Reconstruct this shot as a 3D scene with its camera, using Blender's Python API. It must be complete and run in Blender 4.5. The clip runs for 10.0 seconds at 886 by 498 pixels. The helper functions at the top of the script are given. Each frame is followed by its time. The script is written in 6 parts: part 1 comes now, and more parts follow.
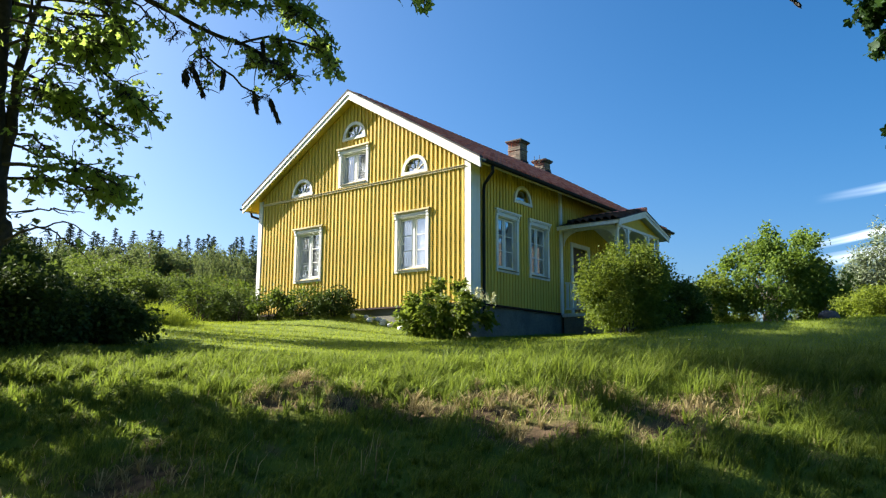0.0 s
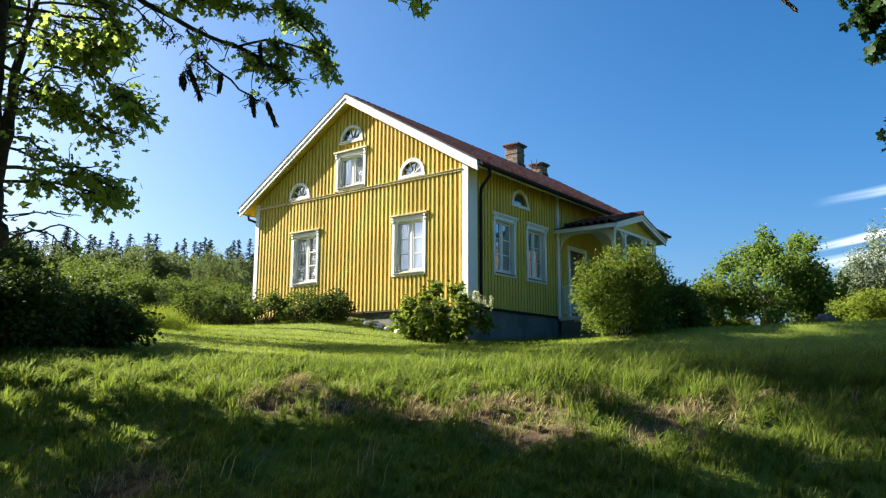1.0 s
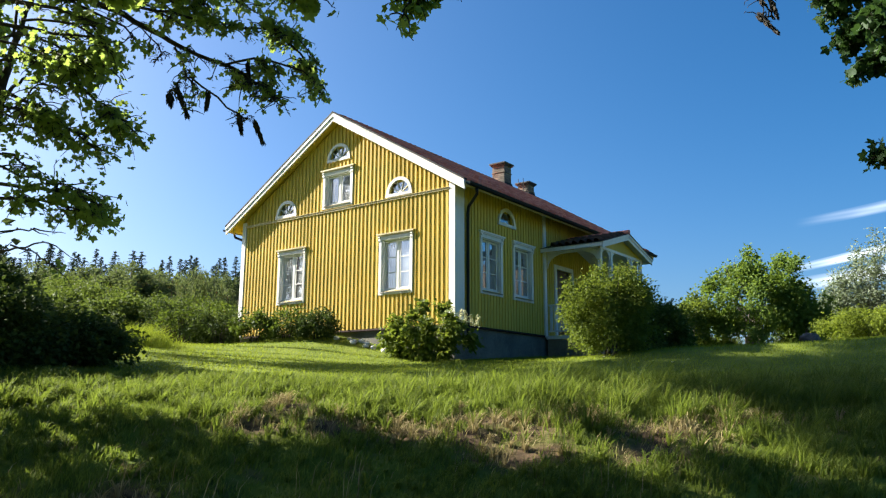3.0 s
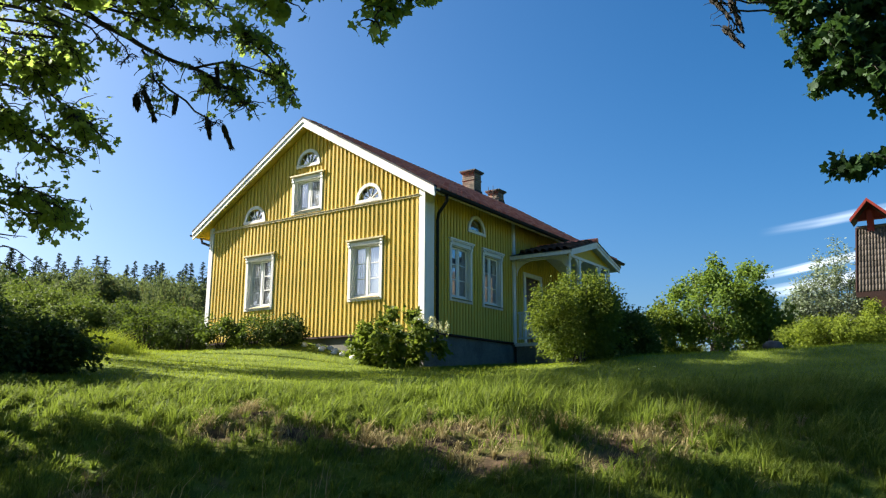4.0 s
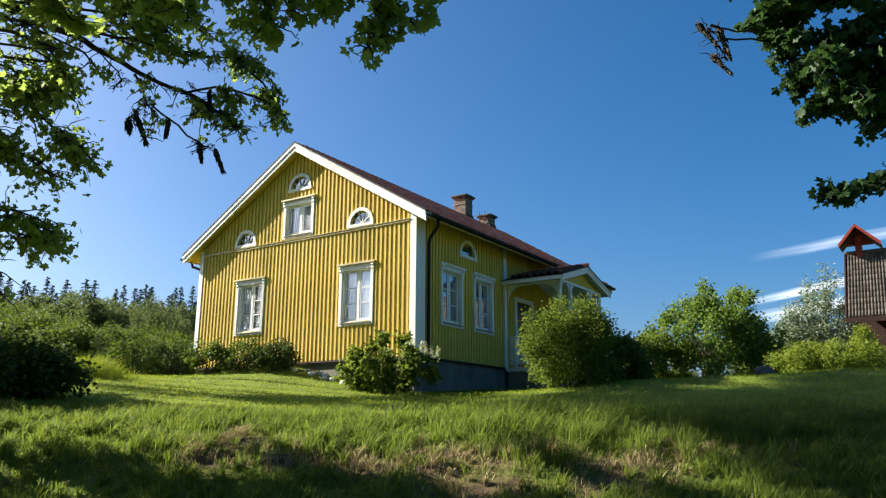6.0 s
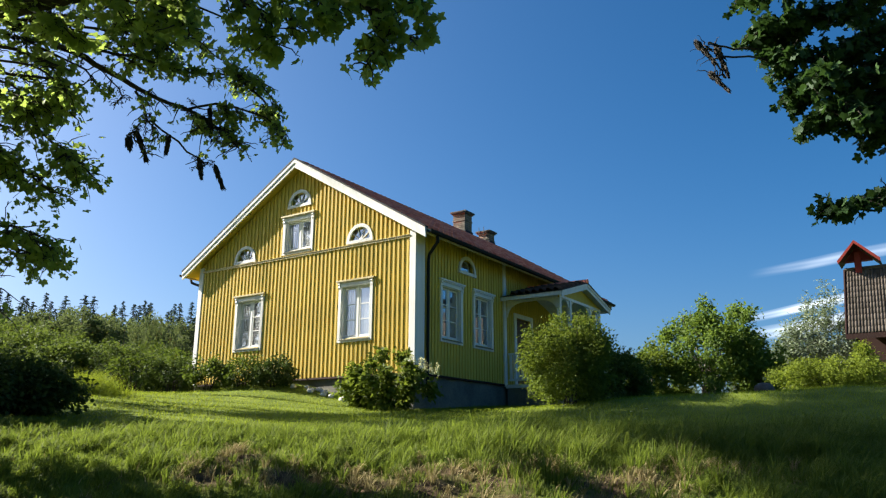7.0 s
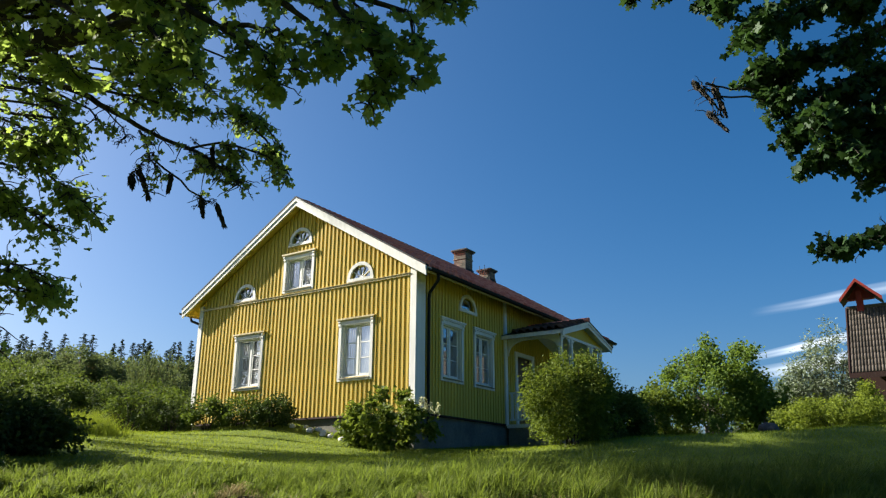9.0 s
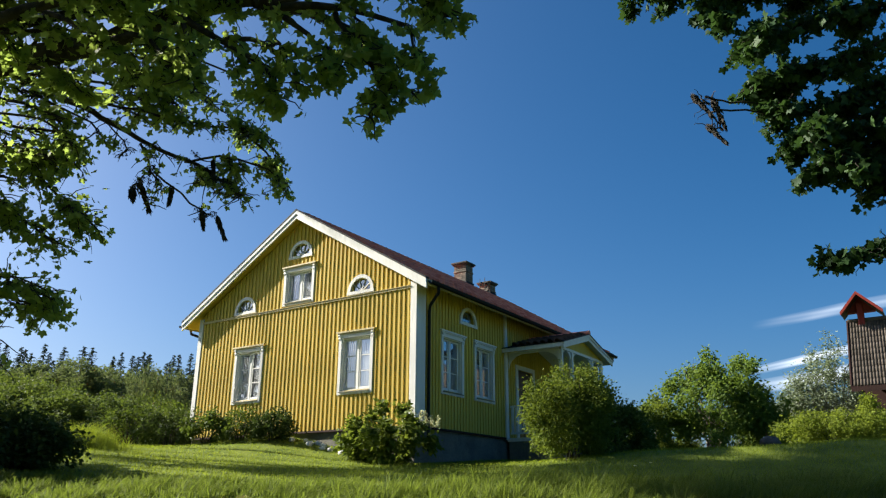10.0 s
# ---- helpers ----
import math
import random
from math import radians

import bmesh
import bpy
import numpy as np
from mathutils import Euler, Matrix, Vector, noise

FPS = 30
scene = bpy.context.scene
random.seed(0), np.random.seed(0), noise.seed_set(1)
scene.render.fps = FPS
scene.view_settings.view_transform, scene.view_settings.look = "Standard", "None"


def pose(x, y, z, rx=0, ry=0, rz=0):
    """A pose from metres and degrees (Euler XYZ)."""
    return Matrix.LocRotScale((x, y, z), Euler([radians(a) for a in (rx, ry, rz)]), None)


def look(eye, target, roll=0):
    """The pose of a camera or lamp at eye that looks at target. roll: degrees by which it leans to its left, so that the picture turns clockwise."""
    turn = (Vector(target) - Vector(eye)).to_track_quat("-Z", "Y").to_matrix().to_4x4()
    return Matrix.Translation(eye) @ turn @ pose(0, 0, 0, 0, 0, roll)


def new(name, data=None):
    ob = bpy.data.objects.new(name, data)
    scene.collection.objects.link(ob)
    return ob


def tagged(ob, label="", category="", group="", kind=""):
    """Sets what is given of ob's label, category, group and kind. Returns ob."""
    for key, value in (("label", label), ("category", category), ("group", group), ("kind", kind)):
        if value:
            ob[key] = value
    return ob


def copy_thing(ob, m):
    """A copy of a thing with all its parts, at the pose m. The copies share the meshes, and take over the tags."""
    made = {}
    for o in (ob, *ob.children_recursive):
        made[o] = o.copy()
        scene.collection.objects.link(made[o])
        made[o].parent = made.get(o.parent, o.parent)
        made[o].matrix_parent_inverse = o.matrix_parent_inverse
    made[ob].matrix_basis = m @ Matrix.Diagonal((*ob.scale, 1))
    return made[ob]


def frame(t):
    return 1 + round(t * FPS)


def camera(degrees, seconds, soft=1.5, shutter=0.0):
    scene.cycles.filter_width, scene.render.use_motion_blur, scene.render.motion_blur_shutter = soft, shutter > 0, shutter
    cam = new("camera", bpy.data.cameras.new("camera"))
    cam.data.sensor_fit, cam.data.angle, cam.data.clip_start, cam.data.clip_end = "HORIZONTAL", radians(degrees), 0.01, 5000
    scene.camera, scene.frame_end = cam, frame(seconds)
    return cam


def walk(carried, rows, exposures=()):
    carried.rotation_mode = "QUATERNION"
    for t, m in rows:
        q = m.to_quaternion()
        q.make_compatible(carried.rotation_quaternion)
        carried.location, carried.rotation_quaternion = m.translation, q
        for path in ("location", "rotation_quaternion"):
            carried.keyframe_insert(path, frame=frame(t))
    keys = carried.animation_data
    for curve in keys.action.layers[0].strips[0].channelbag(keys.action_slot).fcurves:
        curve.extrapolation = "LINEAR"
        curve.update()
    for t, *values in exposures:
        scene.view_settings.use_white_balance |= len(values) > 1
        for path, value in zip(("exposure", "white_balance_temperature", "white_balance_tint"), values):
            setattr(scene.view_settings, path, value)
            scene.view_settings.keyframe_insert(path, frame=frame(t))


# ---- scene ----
EXPO, SKY, SUN = 2.16, 0.048, 4.6
# ---------- camera: it stands on the bank and turns ----------
cam = camera(60.82, 10.0, soft=1.25)
EYE = (11.076, -15.413, -1.784)
TURNS = [
    (0.0, 99.323, -0.256, 37.783), (0.5, 99.451, -0.240, 37.691), (1.0, 99.581, -0.251, 37.564),
    (1.5, 99.756, -0.292, 37.419), (2.0, 99.991, -0.318, 37.282), (2.5, 100.527, -0.331, 37.147),
    (2.7, 100.78, -0.32, 37.07), (3.8, 101.42, -0.18, 34.44),
    (4.0, 101.524, -0.164, 34.231), (4.5, 101.911, -0.164, 33.828), (5.0, 102.434, -0.150, 33.655),
    (5.5, 102.869, -0.152, 33.597), (7.0, 104.616, -0.172, 33.503), (7.5, 105.291, -0.181, 33.525),
    (8.0, 106.179, -0.192, 33.526), (8.5, 106.798, -0.205, 33.530), (9.0, 107.509, -0.195, 33.548),
    (9.5, 108.083, -0.205, 33.565), (10.0, 108.484, -0.207, 33.566),
]
walk(cam, [(t, pose(*EYE, rx, ry, rz)) for t, rx, ry, rz in TURNS], exposures=[(0.0, EXPO), (2.5, EXPO - 0.06), (4.5, EXPO - 0.20), (7.0, EXPO - 0.36), (10.0, EXPO - 0.56)])

# ---------- daylight: a low sun from the side, clear sky ----------
SUN_TO = Vector((-3.4, -1.0, 2.28)).normalized()
world = bpy.data.worlds.new("world")
scene.world = world
world.use_nodes = True
wn = world.node_tree
sky = wn.nodes.new("ShaderNodeTexSky")
sky.sky_type = "NISHITA"
sky.sun_disc = False
sky.sun_elevation = math.asin(SUN_TO.z)
sky.sun_rotation = math.atan2(SUN_TO.x, SUN_TO.y)
sky.air_density, sky.dust_density, sky.ozone_density = 0.8, 2.5, 4.0
vivid = wn.nodes.new("ShaderNodeHueSaturation")
vivid.inputs["Saturation"].default_value = 1.34
vivid.inputs["Hue"].default_value = 0.4965
wn.links.new(sky.outputs["Color"], vivid.inputs["Color"])
wn.links.new(vivid.outputs["Color"], wn.nodes["Background"].inputs["Color"])
wn.nodes["Background"].inputs["Strength"].default_value = SKY
sun = new("sun", bpy.data.lights.new("sun", "SUN"))
sun.data.energy, sun.data.angle, sun.data.color = SUN, radians(0.53), (1.0, 0.95, 0.84)
sun.matrix_world = look(SUN_TO * 60, (0, 0, 0))
# ---------- helpers for materials ----------
def principled(name, colour, rough=0.6, metal=0.0, spec=0.3):
    m = bpy.data.materials.new(name)
    m.use_nodes = True
    b = m.node_tree.nodes["Principled BSDF"]
    b.inputs["Base Color"].default_value = (*colour, 1)
    b.inputs["Roughness"].default_value = rough
    b.inputs["Metallic"].default_value = metal
    b.inputs["Specular IOR Level"].default_value = spec
    return m


def node(m, kind, **inputs):
    n = m.node_tree.nodes.new(kind)
    for key, value in inputs.items():
        n.inputs[key.replace("_", " ")].default_value = value
    return n


def link(m, a, b):
    m.node_tree.links.new(a, b)


def bsdf(m):
    return m.node_tree.nodes["Principled BSDF"]


def noise_ramp(m, scale, stops, detail=6.0, stretch=(1, 1, 1), distortion=0.0):
    """Colour from noise in object space. stops: (place, colour) pairs."""
    co = m.node_tree.nodes.new("ShaderNodeTexCoord")
    mp = node(m, "ShaderNodeMapping", Scale=stretch)
    nz = node(m, "ShaderNodeTexNoise", Scale=scale, Detail=detail, Distortion=distortion)
    rp = m.node_tree.nodes.new("ShaderNodeValToRGB")
    link(m, co.outputs["Object"], mp.inputs["Vector"])
    link(m, mp.outputs["Vector"], nz.inputs["Vector"])
    link(m, nz.outputs["Fac"], rp.inputs["Fac"])
    els = rp.color_ramp.elements
    while len(els) < len(stops):
        els.new(0.5)
    for e, (p, c) in zip(els, stops):
        e.position, e.color = p, (*c, 1)
    return nz, rp


def mix(m, a, b, fac, mode="MIX"):
    n = m.node_tree.nodes.new("ShaderNodeMix")
    n.data_type, n.blend_type = "RGBA", mode
    for src, sock in ((fac, n.inputs[0]), (a, n.inputs[6]), (b, n.inputs[7])):
        if isinstance(src, bpy.types.NodeSocket):
            link(m, src, sock)
        elif isinstance(src, (int, float)):
            sock.default_value = src
        else:
            sock.default_value = (*src, 1)
    return n.outputs[2]


def bump(m, height, strength, distance=0.01):
    n = node(m, "ShaderNodeBump", Strength=strength, Distance=distance)
    link(m, height, n.inputs["Height"])
    link(m, n.outputs["Normal"], bsdf(m).inputs["Normal"])


def painted(name, colour, dark, rough=0.55, random_amount=0.0, dirt=(0.25, 0.22, 0.16), dirt_amount=0.35):
    """Oil paint on sawn wood: faded patches, upright grain, some dirt."""
    m = principled(name, colour, rough)
    _, big = noise_ramp(m, 0.9, [(0.35, dark), (0.65, colour)], 4)
    grain, gr = noise_ramp(m, 14, [(0.3, (0.80, 0.80, 0.80)), (0.7, (1, 1, 1))], 5, (1, 1, 0.06))
    c = mix(m, big.outputs["Color"], gr.outputs["Color"], 0.7, "MULTIPLY")
    _, sp = noise_ramp(m, 5, [(0.55, (0, 0, 0)), (0.8, (dirt_amount,) * 3)], 8, (1, 1, 0.35))
    c = mix(m, c, dirt, sp.outputs["Color"])
    if random_amount:
        info = m.node_tree.nodes.new("ShaderNodeObjectInfo")
        hsv = m.node_tree.nodes.new("ShaderNodeHueSaturation")
        mr = node(m, "ShaderNodeMapRange", To_Min=1 - random_amount, To_Max=1 + random_amount)
        link(m, info.outputs["Random"], mr.inputs["Value"])
        link(m, mr.outputs["Result"], hsv.inputs["Value"])
        link(m, c, hsv.inputs["Color"])
        c = hsv.outputs["Color"]
    link(m, c, bsdf(m).inputs["Base Color"])
    bump(m, grain.outputs["Fac"], 0.35, 0.004)
    return m


def leaf_material(name, dark, light, through_colour, gloss=0.35, sheer=0.45):
    """Leaves: each one of its own shade, light comes through them."""
    m = bpy.data.materials.new(name)
    m.use_nodes = True
    t = m.node_tree
    b = t.nodes["Principled BSDF"]
    b.inputs["Roughness"].default_value = gloss + 0.15
    b.inputs["Specular IOR Level"].default_value = 0.12
    geo = t.nodes.new("ShaderNodeNewGeometry")
    rp = t.nodes.new("ShaderNodeValToRGB")
    rp.color_ramp.elements[0].color = (*dark, 1)
    rp.color_ramp.elements[1].color = (*light, 1)
    t.links.new(geo.outputs["Random Per Island"], rp.inputs["Fac"])
    t.links.new(rp.outputs["Color"], b.inputs["Base Color"])
    tr = t.nodes.new("ShaderNodeBsdfTranslucent")
    c = mix(m, rp.outputs["Color"], through_colour, 0.65)
    t.links.new(c, tr.inputs["Color"])
    ms = t.nodes.new("ShaderNodeMixShader")
    ms.inputs[0].default_value = sheer
    t.links.new(b.outputs[0], ms.inputs[1])
    t.links.new(tr.outputs[0], ms.inputs[2])
    t.links.new(ms.outputs[0], t.nodes["Material Output"].inputs["Surface"])
    return m


# ---------- materials ----------
YELLOW = painted("yellow_paint", (0.65, 0.475, 0.085), (0.57, 0.41, 0.07), 0.7, 0.07, (0.30, 0.20, 0.05), 0.3)
WHITE = painted("white_paint", (0.80, 0.79, 0.75), (0.72, 0.71, 0.67), 0.45, 0.0, (0.40, 0.37, 0.30), 0.3)
CREAM = painted("weathered_cream_paint", (0.62, 0.52, 0.30), (0.52, 0.42, 0.20), 0.6, 0.0, (0.3, 0.25, 0.15), 0.4)
RED_PAINT = painted("red_paint", (0.29, 0.034, 0.02), (0.20, 0.024, 0.014), 0.6, 0.0, (0.15, 0.03, 0.02), 0.3)
# the shade under the barn's eave is put into this brown
BROWN_WOOD = painted("shaded_brown_boards", (0.042, 0.016, 0.012), (0.028, 0.011, 0.008), 0.8, 0.0, (0.02, 0.012, 0.01))
DOOR_WOOD = painted("dark_door_paint", (0.06, 0.035, 0.022), (0.04, 0.022, 0.015), 0.4)


def stone_like(name, stops, scale, rough, rel, detail=8):
    m = principled(name, stops[0][1], rough)
    nz, rp = noise_ramp(m, scale, stops, detail)
    fine, fr = noise_ramp(m, scale * 9, [(0.3, (0.72, 0.72, 0.72)), (0.7, (1.08, 1.08, 1.08))], 6)
    link(m, mix(m, rp.outputs["Color"], fr.outputs["Color"], 0.8, "MULTIPLY"), bsdf(m).inputs["Base Color"])
    bump(m, fine.outputs["Fac"], rel, 0.02)
    return m


CONCRETE = stone_like("grey_foundation", [(0.3, (0.13, 0.123, 0.105)), (0.7, (0.21, 0.20, 0.17))], 2.0, 0.9, 0.5)
CHIMNEY = stone_like("weathered_brick", [(0.3, (0.13, 0.122, 0.105)), (0.7, (0.28, 0.265, 0.23))], 5.0, 0.9, 0.6)
CHIMNEY_CAP = stone_like("sooty_cap", [(0.3, (0.045, 0.046, 0.044)), (0.7, (0.10, 0.102, 0.096))], 5.0, 0.9, 0.6)
brick = node(CHIMNEY, "ShaderNodeTexBrick", Scale=1.0, Mortar_Size=0.012, Brick_Width=0.26, Row_Height=0.085,
             Color1=(1.0, 0.95, 0.86, 1), Color2=(0.6, 0.57, 0.52, 1), Mortar=(0.45, 0.43, 0.40, 1))
where = CHIMNEY.node_tree.nodes.new("ShaderNodeTexCoord")
axes = CHIMNEY.node_tree.nodes.new("ShaderNodeSeparateXYZ")
along = CHIMNEY.node_tree.nodes.new("ShaderNodeMath")
flat = CHIMNEY.node_tree.nodes.new("ShaderNodeCombineXYZ")
link(CHIMNEY, where.outputs["Object"], axes.inputs[0])
link(CHIMNEY, axes.outputs[0], along.inputs[0])
link(CHIMNEY, axes.outputs[1], along.inputs[1])
link(CHIMNEY, along.outputs[0], flat.inputs[0])
link(CHIMNEY, axes.outputs[2], flat.inputs[1])
link(CHIMNEY, flat.outputs[0], brick.inputs["Vector"])
link(CHIMNEY, mix(CHIMNEY, bsdf(CHIMNEY).inputs["Base Color"].links[0].from_socket, brick.outputs["Color"], 1.0, "MULTIPLY"), bsdf(CHIMNEY).inputs["Base Color"])
STONE = stone_like("pale_stone", [(0.3, (0.52, 0.51, 0.48)), (0.7, (0.74, 0.73, 0.69))], 6.0, 0.85, 0.6)
BARK = stone_like("grey_bark", [(0.35, (0.028, 0.023, 0.018)), (0.7, (0.08, 0.066, 0.05))], 9.0, 0.95, 0.9)
PALE_BARK = stone_like("pale_bark", [(0.35, (0.16, 0.13, 0.10)), (0.7, (0.34, 0.28, 0.22))], 9.0, 0.9, 0.6)
MOSS = stone_like("beard_lichen", [(0.35, (0.04, 0.035, 0.03)), (0.7, (0.085, 0.075, 0.063))], 20.0, 0.95, 0.6)


def tile_material(name, low, high, stain):
    m = principled(name, high, 0.95, 0.0, 0.04)
    geo = m.node_tree.nodes.new("ShaderNodeNewGeometry")
    info = m.node_tree.nodes.new("ShaderNodeObjectInfo")
    add = m.node_tree.nodes.new("ShaderNodeMath")
    add.operation = "ADD"
    fr = m.node_tree.nodes.new("ShaderNodeMath")
    fr.operation = "FRACT"
    link(m, geo.outputs["Random Per Island"], add.inputs[0])
    link(m, info.outputs["Random"], add.inputs[1])
    link(m, add.outputs[0], fr.inputs[0])
    rp = m.node_tree.nodes.new("ShaderNodeValToRGB")
    rp.color_ramp.elements[0].color, rp.color_ramp.elements[1].color = (*low, 1), (*high, 1)
    link(m, fr.outputs[0], rp.inputs["Fac"])
    nz, st = noise_ramp(m, 3.0, [(0.5, (0, 0, 0)), (0.75, (0.5, 0.5, 0.5))], 8)
    link(m, mix(m, rp.outputs["Color"], stain, st.outputs["Color"]), bsdf(m).inputs["Base Color"])
    bump(m, nz.outputs["Fac"], 0.3, 0.01)
    return m


RED_TILE = tile_material("red_clay_tile", (0.66, 0.15, 0.10), (0.87, 0.29, 0.20), (0.52, 0.13, 0.09))
GREY_TILE = tile_material("brown_grey_tile", (0.072, 0.06, 0.05), (0.13, 0.108, 0.09), (0.052, 0.048, 0.036))
# dark porch tile, with some of the house's shade put into its colour
DARK_TILE = tile_material("shaded_dark_tile", (0.06, 0.04, 0.032), (0.11, 0.068, 0.05), (0.05, 0.042, 0.034))
BLACK_METAL = principled("black_sheet_metal", (0.012, 0.012, 0.013), 0.65, 0.0, 0.2)
TAR = principled("dark_roof_felt", (0.035, 0.034, 0.036), 0.8)
PALE_PLASTER = stone_like("indoor_plaster", [(0.3, (0.45, 0.43, 0.40)), (0.7, (0.55, 0.53, 0.50))], 2.0, 0.9, 0.1)
CLOTH = stone_like("white_curtain_cloth", [(0.3, (0.60, 0.61, 0.62)), (0.7, (0.72, 0.73, 0.74))], 8.0, 0.9, 0.2)
GREY_PANEL = stone_like("grey_panel_cloth", [(0.3, (0.25, 0.26, 0.27)), (0.7, (0.36, 0.37, 0.38))], 8.0, 0.9, 0.2)
GLASS = principled("window_glass", (0.95, 0.97, 0.97), 0.02, 0.0, 0.5)
bsdf(GLASS).inputs["Transmission Weight"].default_value = 1.0
bsdf(GLASS).inputs["IOR"].default_value = 2.8

MAPLE = leaf_material("maple_leaf", (0.14, 0.20, 0.042), (0.23, 0.29, 0.068), (0.42, 0.56, 0.10), 0.4, 0.55)
# second maple's leaves: its crown shade is put into this darker colour
MAPLE_SHADED = leaf_material("shaded_maple_leaf", (0.020, 0.048, 0.019), (0.048, 0.092, 0.028), (0.08, 0.16, 0.028), 0.4, 0.25)
LILAC = leaf_material("lilac_leaf", (0.047, 0.088, 0.018), (0.13, 0.19, 0.04), (0.27, 0.38, 0.04), 0.4, 0.38)
ROUND = leaf_material("bush_leaf", (0.05, 0.08, 0.014), (0.145, 0.19, 0.03), (0.30, 0.38, 0.04), 0.45, 0.3)
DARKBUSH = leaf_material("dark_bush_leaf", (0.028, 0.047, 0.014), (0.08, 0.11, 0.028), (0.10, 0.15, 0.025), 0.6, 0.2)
SAPLING = leaf_material("sapling_leaf", (0.04, 0.07, 0.018), (0.105, 0.145, 0.035), (0.20, 0.27, 0.035), 0.5, 0.32)
HEDGE = leaf_material("hedge_leaf", (0.028, 0.055, 0.012), (0.075, 0.11, 0.022), (0.18, 0.25, 0.025), 0.5, 0.3)
WILLOW = leaf_material("silvery_leaf", (0.12, 0.15, 0.10), (0.25, 0.29, 0.20), (0.25, 0.32, 0.12), 0.45, 0.3)
LIME = leaf_material("yellow_green_leaf", (0.082, 0.115, 0.018), (0.168, 0.208, 0.028), (0.34, 0.42, 0.04), 0.4, 0.4)
# haze of the distance is put into this paler grey-green
WOODS = leaf_material("hazy_far_leaf", (0.06, 0.085, 0.035), (0.14, 0.165, 0.07), (0.18, 0.23, 0.06), 0.7, 0.3)
SPRUCE = leaf_material("spruce_needles", (0.015, 0.032, 0.018), (0.035, 0.06, 0.03), (0.05, 0.08, 0.03), 0.7, 0.15)
FLOWER = leaf_material("cream_flower", (0.62, 0.60, 0.30), (0.80, 0.77, 0.48), (0.6, 0.62, 0.4), 0.6, 0.3)
GRASS = leaf_material("meadow_grass", (0.034, 0.062, 0.011), (0.18, 0.22, 0.04), (0.28, 0.37, 0.04), 0.45, 0.4)
LAWN = leaf_material("lawn_grass", (0.12, 0.165, 0.018), (0.21, 0.255, 0.032), (0.36, 0.44, 0.03), 0.5, 0.4)
STRAW = leaf_material("dry_straw", (0.15, 0.115, 0.05), (0.46, 0.38, 0.20), (0.33, 0.27, 0.11), 0.7, 0.25)

# soil on the bank, green turf beyond it
SOIL = principled("turf_and_soil", (0.1, 0.1, 0.05), 0.95, 0.0, 0.1)
_, turf = noise_ramp(SOIL, 1.3, [(0.35, (0.085, 0.12, 0.016)), (0.65, (0.14, 0.175, 0.028))], 8)
soil_n, soil = noise_ramp(SOIL, 9, [(0.35, (0.04, 0.028, 0.018)), (0.65, (0.15, 0.10, 0.06))], 8)
bare = SOIL.node_tree.nodes.new("ShaderNodeAttribute")
bare.attribute_name = "bare"
link(SOIL, mix(SOIL, turf.outputs["Color"], soil.outputs["Color"], bare.outputs["Fac"]), bsdf(SOIL).inputs["Base Color"])
bump(SOIL, soil_n.outputs["Fac"], 0.8, 0.03)
# ---------- helpers for meshes ----------
def box(bm, x0, y0, z0, x1, y1, z1):
    v = [bm.verts.new(p) for p in ((x0, y0, z0), (x1, y0, z0), (x1, y1, z0), (x0, y1, z0),
                                   (x0, y0, z1), (x1, y0, z1), (x1, y1, z1), (x0, y1, z1))]
    for f in ((3, 2, 1, 0), (4, 5, 6, 7), (0, 1, 5, 4), (1, 2, 6, 5), (2, 3, 7, 6), (3, 0, 4, 7)):
        bm.faces.new([v[i] for i in f])


def prism(bm, ring, depth, axis="y"):
    """A polygon in the (x, z) plane, or the (y, z) plane for axis x, from depth[0] to depth[1]."""
    def at(p, d):
        return (p[0], d, p[1]) if axis == "y" else (d, p[0], p[1])
    a = [bm.verts.new(at(p, depth[0])) for p in ring]
    b = [bm.verts.new(at(p, depth[1])) for p in ring]
    bm.faces.new(a)
    bm.faces.new(b[::-1])
    n = len(ring)
    for i in range(n):
        bm.faces.new((a[i], b[i], b[(i + 1) % n], a[(i + 1) % n]))


def pipe(bm, points, radius, sides=8):
    points = [Vector(p) for p in points]
    rings = []
    for i, p in enumerate(points):
        a = (points[min(i + 1, len(points) - 1)] - points[max(i - 1, 0)]).normalized()
        u = a.orthogonal().normalized() if not rings else (last - a * last.dot(a)).normalized()
        last = u
        w = a.cross(u)
        r = radius[i] if isinstance(radius, (list, tuple)) else radius
        rings.append([bm.verts.new(p + r * (math.cos(2 * math.pi * k / sides) * u + math.sin(2 * math.pi * k / sides) * w))
                      for k in range(sides)])
    for a, b in zip(rings, rings[1:]):
        for k in range(sides):
            bm.faces.new((a[k], a[(k + 1) % sides], b[(k + 1) % sides], b[k]))
    bm.faces.new(rings[0][::-1])
    bm.faces.new(rings[-1])


def bevel(bm, width):
    bmesh.ops.bevel(bm, geom=bm.edges[:], offset=width, segments=1, affect="EDGES", clamp_overlap=True)


def finish(name, bm, material, smooth=False):
    bmesh.ops.recalc_face_normals(bm, faces=bm.faces[:])
    me = bpy.data.meshes.new(name)
    bm.to_mesh(me)
    bm.free()
    me.materials.append(material)
    if smooth:
        me.shade_smooth()
    return me


def part(name, bm, material, parent=None, label="", m=None, smooth=False):
    """One mesh object under a thing or under a part."""
    ob = new(name, finish(name, bm, material, smooth) if isinstance(bm, bmesh.types.BMesh) else bm)
    ob.parent = parent
    if m is not None:
        ob.matrix_basis = m
    if label:
        tagged(ob, label)
    return ob


